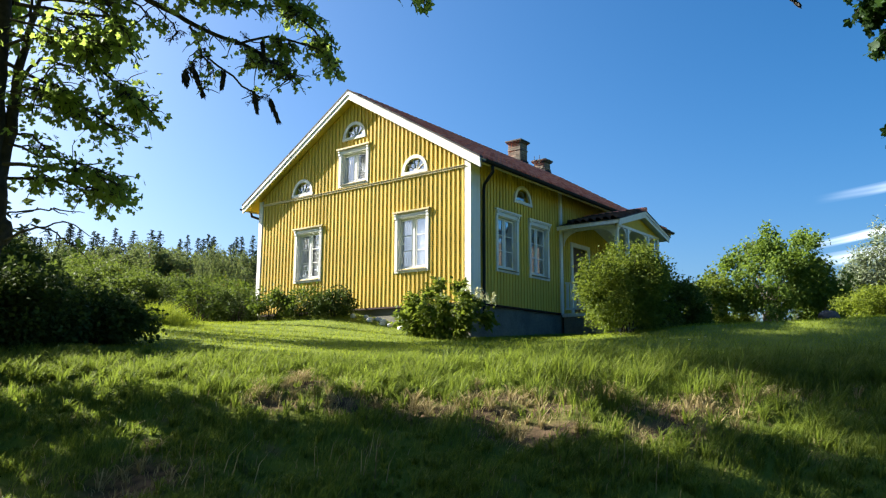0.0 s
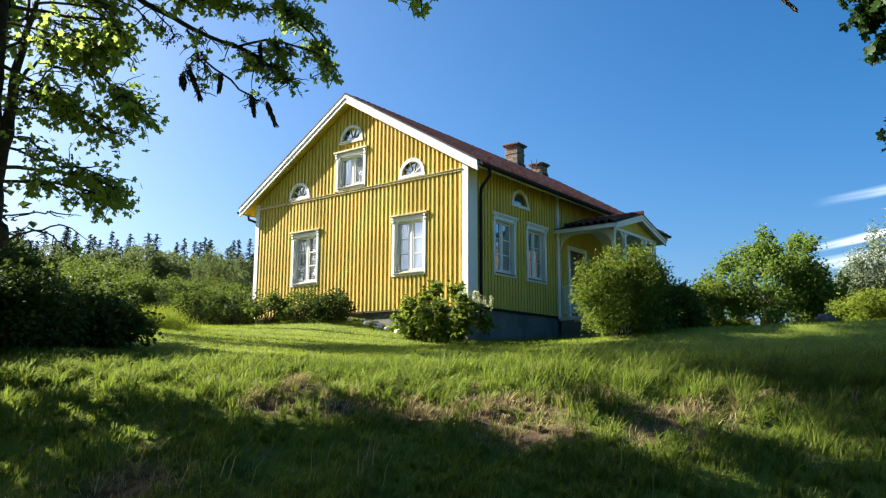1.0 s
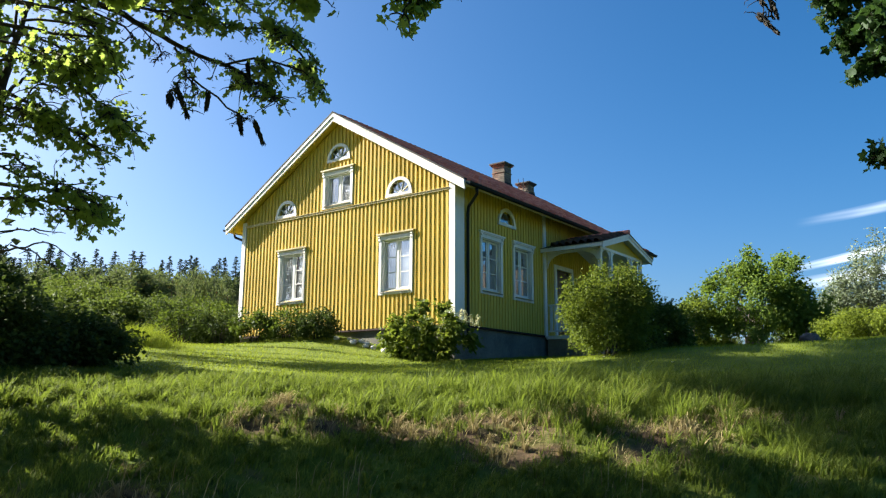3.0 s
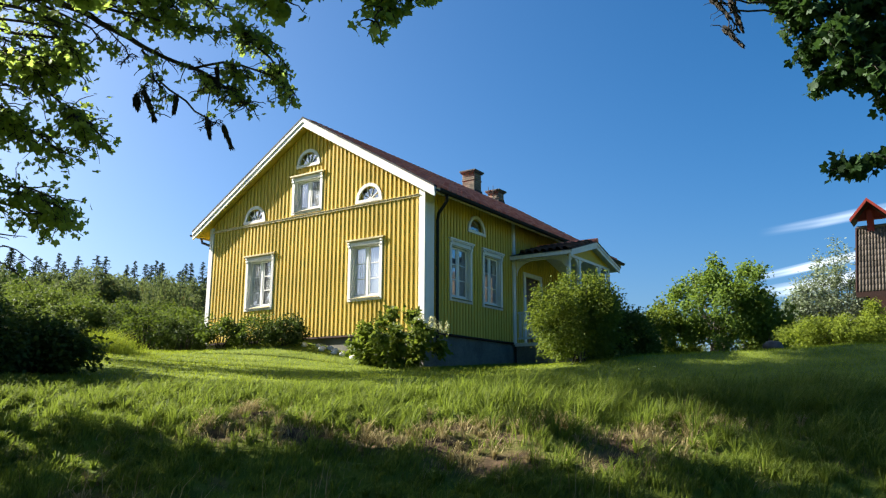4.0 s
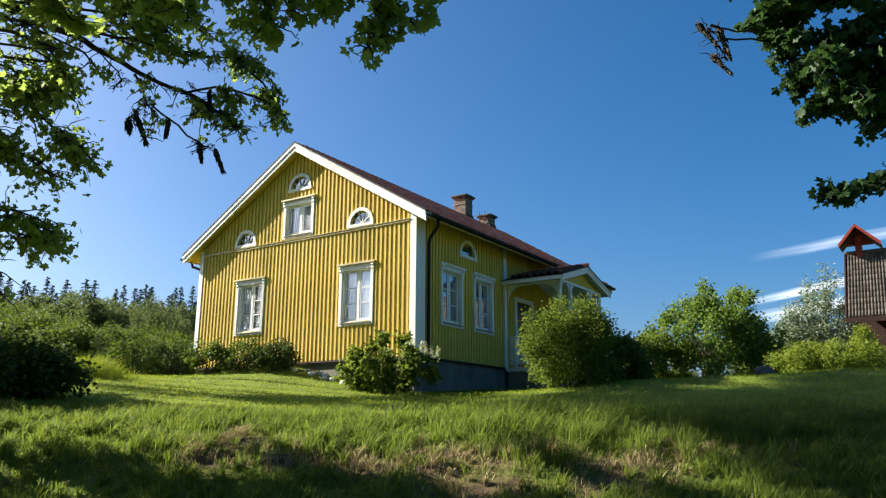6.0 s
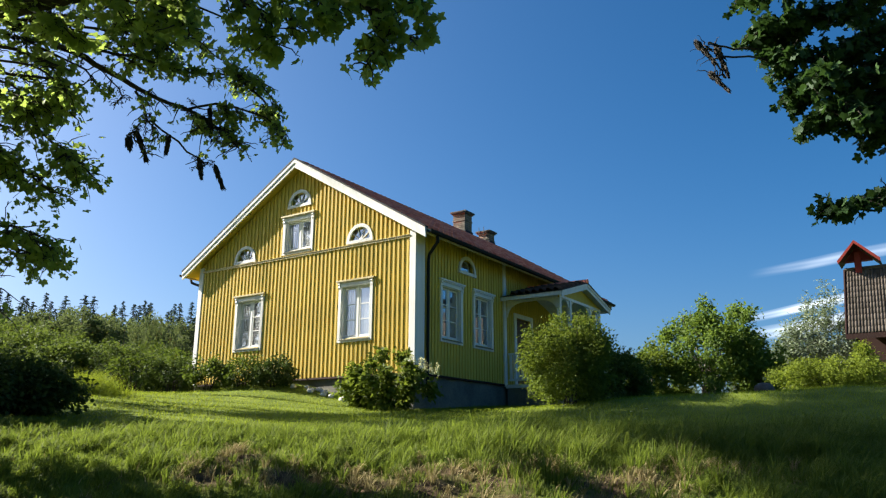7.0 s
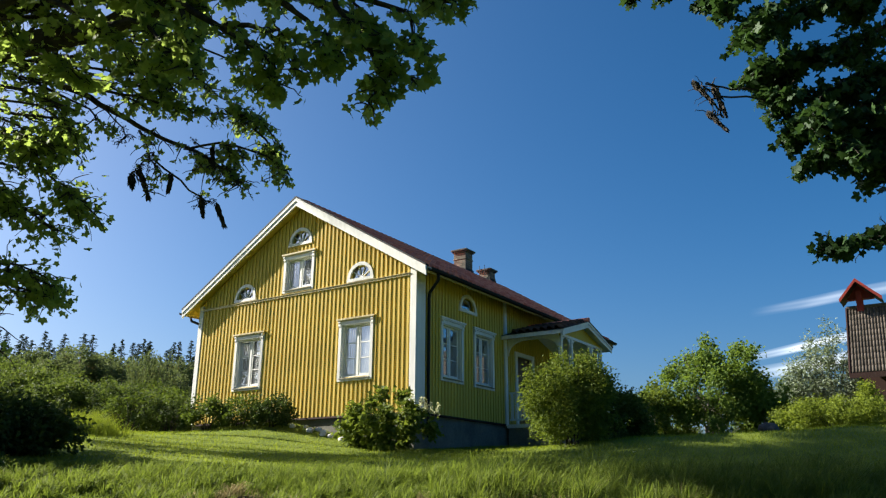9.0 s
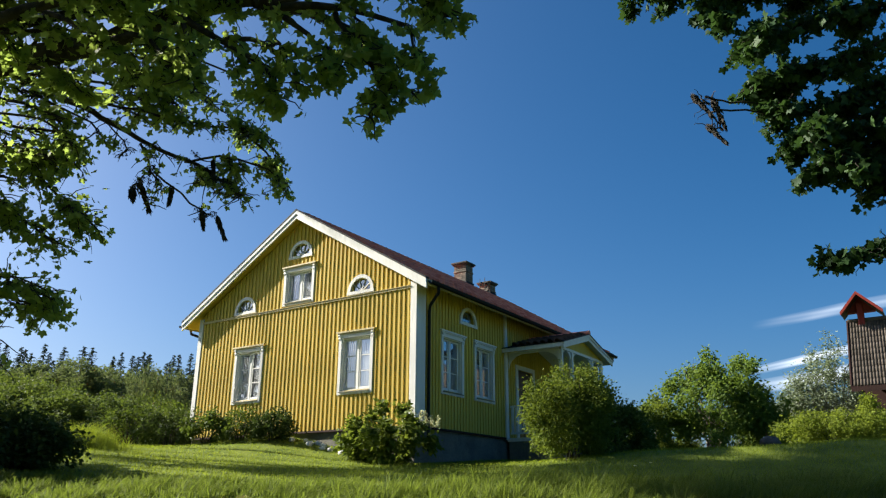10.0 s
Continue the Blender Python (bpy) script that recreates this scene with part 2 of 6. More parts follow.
def thing(name, place, label, category, group="", kind=""):
    ob = new(name)
    ob.empty_display_size = 0.2
    ob.matrix_basis = place if isinstance(place, Matrix) else Matrix.Translation(place)
    return tagged(ob, label, category, group, kind)


class Soup:
    """Many small faces, gathered as arrays and made into one mesh."""

    def __init__(self):
        self.v, self.f, self.n = [], [], 0

    def add(self, v, f):
        self.v.append(np.asarray(v, np.float32).reshape(-1, 3))
        self.f.append(np.asarray(f, np.int64) + self.n)
        self.n += len(self.v[-1])

    def mesh(self, name, material, smooth=False):
        me = bpy.data.meshes.new(name)
        v = np.concatenate(self.v)
        me.vertices.add(len(v))
        me.vertices.foreach_set("co", v.ravel())
        loops = np.concatenate([f.ravel() for f in self.f])
        sizes = np.concatenate([np.full(len(f), f.shape[1]) for f in self.f])
        me.loops.add(len(loops))
        me.loops.foreach_set("vertex_index", loops.astype(np.int32))
        me.polygons.add(len(sizes))
        me.polygons.foreach_set("loop_start", (np.cumsum(sizes) - sizes).astype(np.int32))
        me.update(calc_edges=True)
        me.validate()
        me.materials.append(material)
        if smooth:
            me.shade_smooth()
        return me


def unit(a):
    return a / np.maximum(np.linalg.norm(a, axis=-1, keepdims=True), 1e-9)


# leaf outlines: x across, y from stalk to tip, z the fold
SIMPLE = (np.array([(0, 0, 0), (0.34, 0.42, 0.10), (0, 1, -0.06), (-0.34, 0.42, 0.10)]), np.array([(0, 1, 2), (0, 2, 3)]))
NARROW = (np.array([(0, 0, 0), (0.17, 0.4, 0.05), (0, 1, -0.08), (-0.17, 0.4, 0.05)]), np.array([(0, 1, 2), (0, 2, 3)]))
_half = [(168, 0.24), (122, 0.68), (97, 0.56), (76, 0.84), (60, 0.98), (47, 0.84), (30, 0.64), (15, 0.88)]
_lobes = [(-a, r) for a, r in _half] + [(0, 1.14)] + _half[::-1]
_ring = [(0.62 * r * math.sin(radians(a)), 0.35 + 0.62 * r * math.cos(radians(a)), 0.10 * r * r * abs(math.sin(radians(a)))) for a, r in _lobes]
PALMATE = (np.array([(0, 0.35, 0)] + _ring), np.array([(0, i + 1, i) for i in range(1, len(_ring))]))


def leaves(soup, rng, at, size, kind=SIMPLE, droop=0.5, up=0.8, spread=0.35, out=None):
    """Leaves at the places given, hanging and turned at random."""
    n = len(at)
    tip = rng.normal(size=(n, 3)) * (1, 1, 0.6)
    if out is not None:
        tip = tip * 0.8 + out
    tip[:, 2] -= droop
    tip = unit(tip)
    nrm = rng.normal(size=(n, 3)) * 0.7
    nrm[:, 2] += up
    nrm = unit(nrm - tip * (nrm * tip).sum(1, keepdims=True))
    side = np.cross(tip, nrm)
    s = size * (1 + spread * rng.uniform(-1, 1, n))
    v, f = kind
    pts = at[:, None] + s[:, None, None] * (v[None, :, :1] * side[:, None] + v[None, :, 1:2] * tip[:, None] + v[None, :, 2:] * nrm[:, None])
    soup.add(pts.reshape(-1, 3), (f[None] + (np.arange(n) * len(v))[:, None, None]).reshape(-1, 3))


def tube(soup, pts, radii, sides=6):
    """A limb along pts with a radius at each."""
    pts = np.asarray(pts, float)
    n = len(pts)
    tan = unit(np.gradient(pts, axis=0))
    ref = np.array((0.31, 0.17, 0.93)) if abs(tan[0, 2]) < 0.8 else np.array((0.93, 0.2, 0.1))
    u = unit(np.cross(tan, ref))
    w = np.cross(tan, u)
    a = np.linspace(0, 2 * np.pi, sides, endpoint=False)
    ring = pts[:, None] + np.asarray(radii)[:, None, None] * (np.cos(a)[None, :, None] * u[:, None] + np.sin(a)[None, :, None] * w[:, None])
    k = np.arange(sides)
    k2 = (k + 1) % sides
    f = np.concatenate([np.stack([i * sides + k, i * sides + k2, (i + 1) * sides + k2, (i + 1) * sides + k], 1) for i in range(n - 1)])
    soup.add(ring.reshape(-1, 3), f)


def curve_points(ctrl, n, rng, wobble):
    """A smooth line through control points, with some wobble."""
    c = np.asarray(ctrl, float)
    t = np.linspace(0, len(c) - 1, n)
    out = []
    for x in t:
        i = min(int(x), len(c) - 2)
        p0, p1, p2, p3 = c[max(i - 1, 0)], c[i], c[i + 1], c[min(i + 2, len(c) - 1)]
        s = x - i
        out.append(0.5 * (2 * p1 + (p2 - p0) * s + (2 * p0 - 5 * p1 + 4 * p2 - p3) * s * s + (3 * p1 - p0 - 3 * p2 + p3) * s ** 3))
    out = np.array(out)
    j = np.cumsum(rng.normal(size=(n, 3)), axis=0) * wobble
    return out + j - np.linspace(0, 1, n)[:, None] * j[-1]
# ---------- ground: a bank in front, a lawn that climbs to the house, fields and woods beyond ----------
AHEAD = np.array((-0.6127, 0.7903))
ASIDE = np.array((0.7903, 0.6127))


def plan(d, s):
    """World x, y of a point d metres ahead of the camera and s metres to its side."""
    return (EYE[0] + d * AHEAD[0] + s * ASIDE[0], EYE[1] + d * AHEAD[1] + s * ASIDE[1])


def patchy(x, y, k=1.0, seed=0.0):
    """A cheap smooth field between about 0 and 1."""
    a = np.sin(1.3 * k * x + 1.7 + seed) * np.sin(1.1 * k * y + 0.4 - seed)
    b = np.sin(2.9 * k * x - 2.1 * k * y + 2.2 + seed) * np.sin(2.3 * k * y + 1.9 * k * x + 0.7)
    c = np.sin(5.7 * k * x + 4.1 * k * y + seed) * np.sin(6.3 * k * y - 3.7 * k * x + 1.1)
    return 0.5 + 0.26 * a + 0.16 * b + 0.10 * c


def ground_z(x, y):
    x, y = np.asarray(x, float), np.asarray(y, float)
    d = (x - EYE[0]) * AHEAD[0] + (y - EYE[1]) * AHEAD[1]
    s = (x - EYE[0]) * ASIDE[0] + (y - EYE[1]) * ASIDE[1]
    z = np.interp(d, (-60, -5, 0, 5.0, 5.8, 7, 8, 8.7, 9.5, 11, 14, 18, 22, 26, 34, 60, 200, 3000),
                  (-2.2, -1.7, -1.55, -1.46, -1.22, -0.74, -0.37, -0.18, -0.02, 0.17, 0.43, 0.77, 1.08, 1.36, 1.95, 3.5, 9, 9))
    w = np.clip((d - 6) / 10, 0, 1)
    bowl = 0.0045 * (s - 1.5) ** 2
    z = z + w * np.where(s > 1.5, np.minimum(bowl, 0.55), np.minimum(bowl, 0.3))
    right = np.clip((s - 2.0) / 3.5, 0, 1) * np.clip((13.5 - s) / 3.0, 0, 1)
    z = z + 0.34 * right * np.exp(-((d - 16.4) / 2.2) ** 2)                     # a lip beside the house, shaped so the lawn's crest fits the camera's view
    z = z - 0.055 * np.clip((s - 1) / 4, 0, 1) * np.clip(d - 21.5, 0, 14)       # beyond it the ground stays level
    z = z + 0.55 * np.exp(-((d - 21.8) / 2.4) ** 2 - ((s + 2.6) / 2.4) ** 2)    # a mound against the gable, shaped to fit the camera's view
    near = np.clip((11 - d) / 3, 0, 1)
    z = z + 0.05 * (patchy(x, y, 0.3, 3.0) - 0.5) + 0.20 * near * (patchy(x, y, 1.1) - 0.5) + 0.12 * near * (patchy(x, y, 3.1, 2.0) - 0.5)
    return z + EYE[2]


BARE_SPOTS = [(7.5, 2.28, 0.42), (8.4, 1.55, 0.36), (8.4, 0.67, 0.30), (8.5, 3.35, 0.34), (8.5, 3.7, 0.3), (8.1, -1.0, 0.32), (8.1, -1.7, 0.32), (8.0, -0.15, 0.3),
              (8.1, 2.65, 0.35), (6.6, -2.6, 0.38), (8.0, 1.05, 0.28),
              (7.9, 0.5, 0.30), (7.5, 1.0, 0.34), (8.3, 1.5, 0.30), (8.0, 2.3, 0.26), (8.7, -1.6, 0.30)]


def bareness(x, y):
    d = (x - EYE[0]) * AHEAD[0] + (y - EYE[1]) * AHEAD[1]
    s = (x - EYE[0]) * ASIDE[0] + (y - EYE[1]) * ASIDE[1]
    b = np.zeros_like(d)
    for sd, ss, r in BARE_SPOTS:
        b = np.maximum(b, np.exp(-(((d - sd) / (0.8 * r)) ** 2 + ((s - ss) / (1.4 * r)) ** 2)))
    bank = np.clip((8.9 - d) / 0.8, 0, 1)
    return np.clip(1.25 * b + bank * np.clip(patchy(x, y, 3.7, 5.0) * 2.2 - 1.35, 0, 0.85), 0, 1)


ang = np.radians(np.concatenate([np.arange(-52, 52, 0.7), np.arange(52, 308, 6.0)]))
rad = np.concatenate([np.arange(0.4, 13, 0.14), 13 * 1.0125 ** np.arange(0, 70), 31 * 1.055 ** np.arange(0, 87)])
ga, gr = np.meshgrid(ang, rad)
gx = EYE[0] + gr * (np.cos(ga) * AHEAD[0] + np.sin(ga) * ASIDE[0])
gy = EYE[1] + gr * (np.cos(ga) * AHEAD[1] + np.sin(ga) * ASIDE[1])
gs = Soup()
na, nr = len(ang), len(rad)
gi = np.arange(nr * na).reshape(nr, na)
nxt = np.roll(gi, -1, axis=1)
quads = np.stack([gi[:-1], nxt[:-1], nxt[1:], gi[1:]], -1).reshape(-1, 4)
gs.add(np.stack([gx, gy, ground_z(gx, gy)], -1).reshape(-1, 3), quads[:, ::-1])
centre = np.array([[EYE[0], EYE[1], float(ground_z(EYE[0], EYE[1]))]])
gs.add(centre, np.zeros((0, 3)))
gs.f[-1] = np.stack([gi[0], np.roll(gi[0], -1), np.full(na, nr * na)], 1)
gm = gs.mesh("ground", SOIL, True)
at = gm.attributes.new("bare", "FLOAT", "POINT")
at.data.foreach_set("value", np.append(bareness(gx, gy).ravel(), 0.5).astype(np.float32))
ground = tagged(new("ground", gm), "grassy bank with bare soil, climbing lawn and fields", "ground", kind="structure")

# ---------- the yellow house ----------
W, L = 8.432, 12.03          # gable width, length
APEX, EAVE = 6.439, 3.588    # top of the roof edge at ridge and eave
OVG, OVE = 0.306, 0.531      # overhang at gable and eave
SLOPE = (APEX - EAVE) / (W / 2 + OVE)
TILT = math.degrees(math.atan(SLOPE))
BELT = 3.542


def roof_z(x):
    return APEX - SLOPE * abs(x + W / 2)


house = thing("house", (0, 0, 0), "yellow board-and-batten wooden house with white trim and red tile roof", "house")


def wall_cells(bm, a0, a1, z0, top, openings, depth, axis, extra=()):
    """A wall from a0 to a1 with openings (a, b, low, high) through it."""
    cuts = sorted({a0, a1, *extra, *(o[0] for o in openings), *(o[1] for o in openings)})
    for a, b in zip(cuts, cuts[1:]):
        m = (a + b) / 2
        low = z0
        for o in sorted((o for o in openings if o[0] < m < o[1]), key=lambda o: o[2]):
            prism(bm, [(a, low), (b, low), (b, o[2]), (a, o[2])], depth, axis)
            low = o[3]
        prism(bm, [(a, low), (b, low), (b, top(b)), (a, top(a))], depth, axis)


# windows: middle, half width of the casing, low, high
LOW, HIGH = 0.887, 2.587
GABLE_WINDOWS = [(-1.948, 0.598, LOW, HIGH, 3), (-6.070, 0.598, LOW, HIGH, 3), (-W / 2, 0.609, 3.619, 4.811, 1)]
GABLE_LUNETTES = [(-1.867, 3.60), (-6.404, 3.60), (-W / 2, 5.03)]
SIDE_WINDOWS = [(1.681, 0.563, LOW, HIGH, 3), (3.376, 0.563, LOW, HIGH, 3)]
SIDE_LUNETTES = [(2.509, 2.93)]
DOOR = (5.42, 6.42, 0.0, 2.12)
CASING, HEAD = 0.10, 0.175
LUN_R, LUN_IN, LUN_BASE = 0.455, 0.36, 0.085


def openings_of(windows, lunettes):
    o = [(c - h + CASING, c + h - CASING, z0 + 0.11, z1 - HEAD) for c, h, z0, z1, _ in windows]
    return o + [(c - 0.31, c + 0.31, z + LUN_BASE + 0.01, z + LUN_BASE + 0.33) for c, z in lunettes]


def gable_top(x):
    return roof_z(x) - 0.20


bm = bmesh.new()
wall_cells(bm, -W, 0, 0.0, gable_top, openings_of(GABLE_WINDOWS, GABLE_LUNETTES), (0.0, 0.18), "y", (-W / 2,))
wall_front = part("wall", bm, YELLOW, house, "sunlit yellow gable wall of boards and battens")
bm = bmesh.new()
wall_cells(bm, 0.18, L - 0.18, 0.0, lambda y: gable_top(0.0), openings_of(SIDE_WINDOWS, SIDE_LUNETTES) + [DOOR], (-0.18, 0.0), "x")
wall_side = part("wall", bm, YELLOW, house, "yellow long wall in the shade")
bm = bmesh.new()
wall_cells(bm, 0.18, L - 0.18, 0.0, lambda y: gable_top(0.0), [], (-W, -W + 0.18), "x")
part("wall", bm, YELLOW, house)
bm = bmesh.new()
wall_cells(bm, -W, 0, 0.0, gable_top, [], (L - 0.18, L), "y", (-W / 2,))
part("wall", bm, YELLOW, house)

# foundation with a drip board
bm = bmesh.new()
box(bm, -W + 0.05, 0.05, -2.4, -0.05, L - 0.05, -0.02)
part("foundation", bm, CONCRETE, house, "grey rendered stone foundation")
bm = bmesh.new()
box(bm, -W - 0.02, -0.035, -0.05, 0.035, 0.10, -0.003)
box(bm, -0.10, 0.10, -0.05, 0.035, L, -0.003)
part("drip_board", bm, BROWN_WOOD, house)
# rooms inside: floor, ceiling
bm = bmesh.new()
box(bm, -W + 0.18, 0.18, -0.02, -0.18, L - 0.18, 0.05)
part("inner_floor", bm, PALE_PLASTER, house)
bm = bmesh.new()
box(bm, -W + 0.18, 0.18, 2.95, -0.18, L - 0.18, 3.05)
part("inner_ceiling", bm, PALE_PLASTER, house)
bm = bmesh.new()
box(bm, -W + 0.18, 3.9, 0.05, -0.18, 4.0, 2.95)
box(bm, -4.3, 0.18, 0.05, -4.2, 3.9, 2.95)
part("inner_wall", bm, PALE_PLASTER, house)

# corner boards and the flat pilaster beside the porch
for name, b in (("corner_board", (-0.155, -0.045, -0.01, 0.045, 0.0, gable_top(0) - 0.02)),
                ("corner_board", (0.0, 0.0, -0.01, 0.045, 0.38, gable_top(0) - 0.02)),
                ("corner_board", (-W - 0.03, -0.045, -0.01, -W + 0.15, 0.0, gable_top(0) - 0.02)),
                ("pilaster", (0.0, 4.60, -0.06, 0.05, 4.76, gable_top(0) - 0.02))):
    bm = bmesh.new()
    box(bm, *b)
    bevel(bm, 0.006)
    part(name, bm, WHITE, house, "white painted board")
bm = bmesh.new()
box(bm, -W + 0.15, -0.055, BELT - 0.035, -0.155, 0.0, BELT + 0.02)
prism(bm, [(-W + 0.15, BELT + 0.02), (-0.155, BELT + 0.02), (-0.155, BELT + 0.03), (-W + 0.15, BELT + 0.03)], (-0.075, 0.0))
part("belt_board", bm, CREAM, house, "weathered cream belt moulding")

# battens, each a strip of its own
strips = {}


def batten(parent, a, z0, z1, axis):
    length = round(z1 - z0, 2)
    if length < 0.06:
        return
    if length not in strips:
        bm = bmesh.new()
        box(bm, -0.029, -0.028, 0, 0.029, 0.0, length)
        strips[length] = finish("batten", bm, YELLOW)
    m = Matrix.Translation((a, 0, z0)) if axis == "y" else pose(0, a, z0, 0, 0, 90)
    part("batten", strips[length], None, parent, "", m)


def batten_row(parent, a0, a1, top, windows, lunettes, blocks, axis):
    n = round((a1 - a0) / 0.15)
    for i in range(n):
        a = a0 + (i + 0.5) * (a1 - a0) / n
        gaps = [(lo, hi) for b0, b1, lo, hi in blocks if b0 < a < b1]
        gaps += [(z0, z1) for c, h, z0, z1, _ in windows if abs(a - c) < h + 0.02]
        for c, z in lunettes:
            if abs(a - c) < LUN_R + 0.02:
                gaps.append((z, z + LUN_BASE + math.sqrt(max(0.0, LUN_R ** 2 - (a - c) ** 2))))
        low = 0.0
        for g0, g1 in sorted(gaps):
            batten(parent, a, low, g0, axis)
            low = max(low, g1)
        batten(parent, a, low, top(a) - 0.01, axis)


batten_row(wall_front, -W + 0.16, -0.16, gable_top, GABLE_WINDOWS, GABLE_LUNETTES, [(-W, 0, BELT - 0.035, BELT + 0.03)], "y")
batten_row(wall_side, 0.40, 4.60, lambda y: gable_top(0.0), SIDE_WINDOWS, SIDE_LUNETTES, [], "x")
batten_row(wall_side, 4.78, L - 0.2, lambda y: gable_top(0.0), [], [], [(DOOR[0] - 0.15, DOOR[1] + 0.15, 0, DOOR[3] + 0.16)], "x")


# ---------- windows ----------
def wall_pose(c, z, side):
    return pose(0, c, z, 0, 0, 90) if side else Matrix.Translation((c, 0, z))


def rim(bm, outer, inner, depth):
    """A flat four-sided surround: (x0, x1, z0, z1) outside and inside, from depth[0] to depth[1]."""
    loops = []
    for y in depth:
        for x0, x1, z0, z1 in (outer, inner):
            loops.append([bm.verts.new(p) for p in ((x0, y, z0), (x1, y, z0), (x1, y, z1), (x0, y, z1))])
    fo, fi, bo, bi = loops
    for k in range(4):
        j = (k + 1) % 4
        bm.faces.new((fo[k], fo[j], fi[j], fi[k]))
        bm.faces.new((bo[j], bo[k], bi[k], bi[j]))
        bm.faces.new((fo[j], fo[k], bo[k], bo[j]))
        bm.faces.new((fi[k], fi[j], bi[j], bi[k]))


def window(c, half, z0, z1, rows, side):
    h = z1 - z0
    bm = bmesh.new()
    rim(bm, (-half, half, 0.0, h - 0.07), (-half + CASING, half - CASING, 0.085, h - HEAD), (-0.05, 0.0))
    bevel(bm, 0.005)
    win = part("window", bm, WHITE, house, "white casement window with moulded casing", wall_pose(c, z0, side))
    bm = bmesh.new()
    prism(bm, [(-half - 0.05, h - 0.04), (half + 0.05, h - 0.04), (half + 0.07, h + 0.005), (-half - 0.07, h + 0.005)], (-0.105, 0.0))
    box(bm, -half - 0.03, -0.08, h - 0.07, half + 0.03, 0.0, h - 0.04)
    part("cornice", bm, CREAM if not side else WHITE, win, "weathered cornice board")
    for sx in (-1, 1):
        bm = bmesh.new()
        x0, x1 = sorted((sx * (half + 0.005), sx * (half - 0.065)))
        prism(bm, [(-0.09, h - 0.07), (-0.09, h - 0.11), (-0.06, h - 0.13), (-0.07, h - 0.19), (-0.046, h - 0.25), (0.0, h - 0.25), (0.0, h - 0.07)], (x0, x1), "x")
        part("bracket", bm, WHITE, win)
    bm = bmesh.new()
    prism(bm, [(-0.085, 0.075), (0.10, 0.108), (0.10, 0.085), (-0.085, 0.05)], (-half + CASING - 0.02, half - CASING + 0.02), "x")
    part("sill", bm, CONCRETE, win, "grey sheet sill")
    o, lo, hi = half - CASING, 0.11, h - HEAD
    bm = bmesh.new()
    for b in ((-o - 0.012, -0.004, lo, -o + 0.012, 0.17, hi), (o - 0.012, -0.004, lo, o + 0.012, 0.17, hi),
              (-o + 0.012, -0.004, hi - 0.02, o - 0.012, 0.17, hi + 0.012), (-o + 0.012, 0.02, lo - 0.012, o - 0.012, 0.17, lo + 0.02)):
        box(bm, *b)
    box(bm, -0.03, 0.075, lo + 0.02, 0.03, 0.15, hi - 0.02)
    part("window_frame", bm, WHITE, win)
    for sx in (-1, 1):
        a, b = (-o + 0.014, -0.032) if sx < 0 else (0.032, o - 0.014)
        bm = bmesh.new()
        z_lo, z_hi, y0, y1, st = lo + 0.022, hi - 0.022, 0.085, 0.125, 0.048
        box(bm, a, y0, z_lo, a + st, y1, z_hi)
        box(bm, b - st, y0, z_lo, b, y1, z_hi)
        box(bm, a + st, y0, z_lo, b - st, y1, z_lo + 0.065)
        box(bm, a + st, y0, z_hi - st, b - st, y1, z_hi)
        g0, g1 = z_lo + 0.065, z_hi - st
        for k in range(1, rows):
            z = g0 + (g1 - g0) * k / rows
            box(bm, a + st, y0 + 0.004, z - 0.013, b - st, y1 - 0.004, z + 0.013)
        part("sash", bm, WHITE, win)
        for k in range(rows):
            bm = bmesh.new()
            za, zb = g0 + (g1 - g0) * k / rows, g0 + (g1 - g0) * (k + 1) / rows
            box(bm, a + st - 0.004, 0.102, za - 0.002 + 0.004 * (k > 0), b - st + 0.004, 0.106, zb - 0.002)
            part("pane", bm, GLASS, win, "", smooth=False).visible_shadow = False
    return win


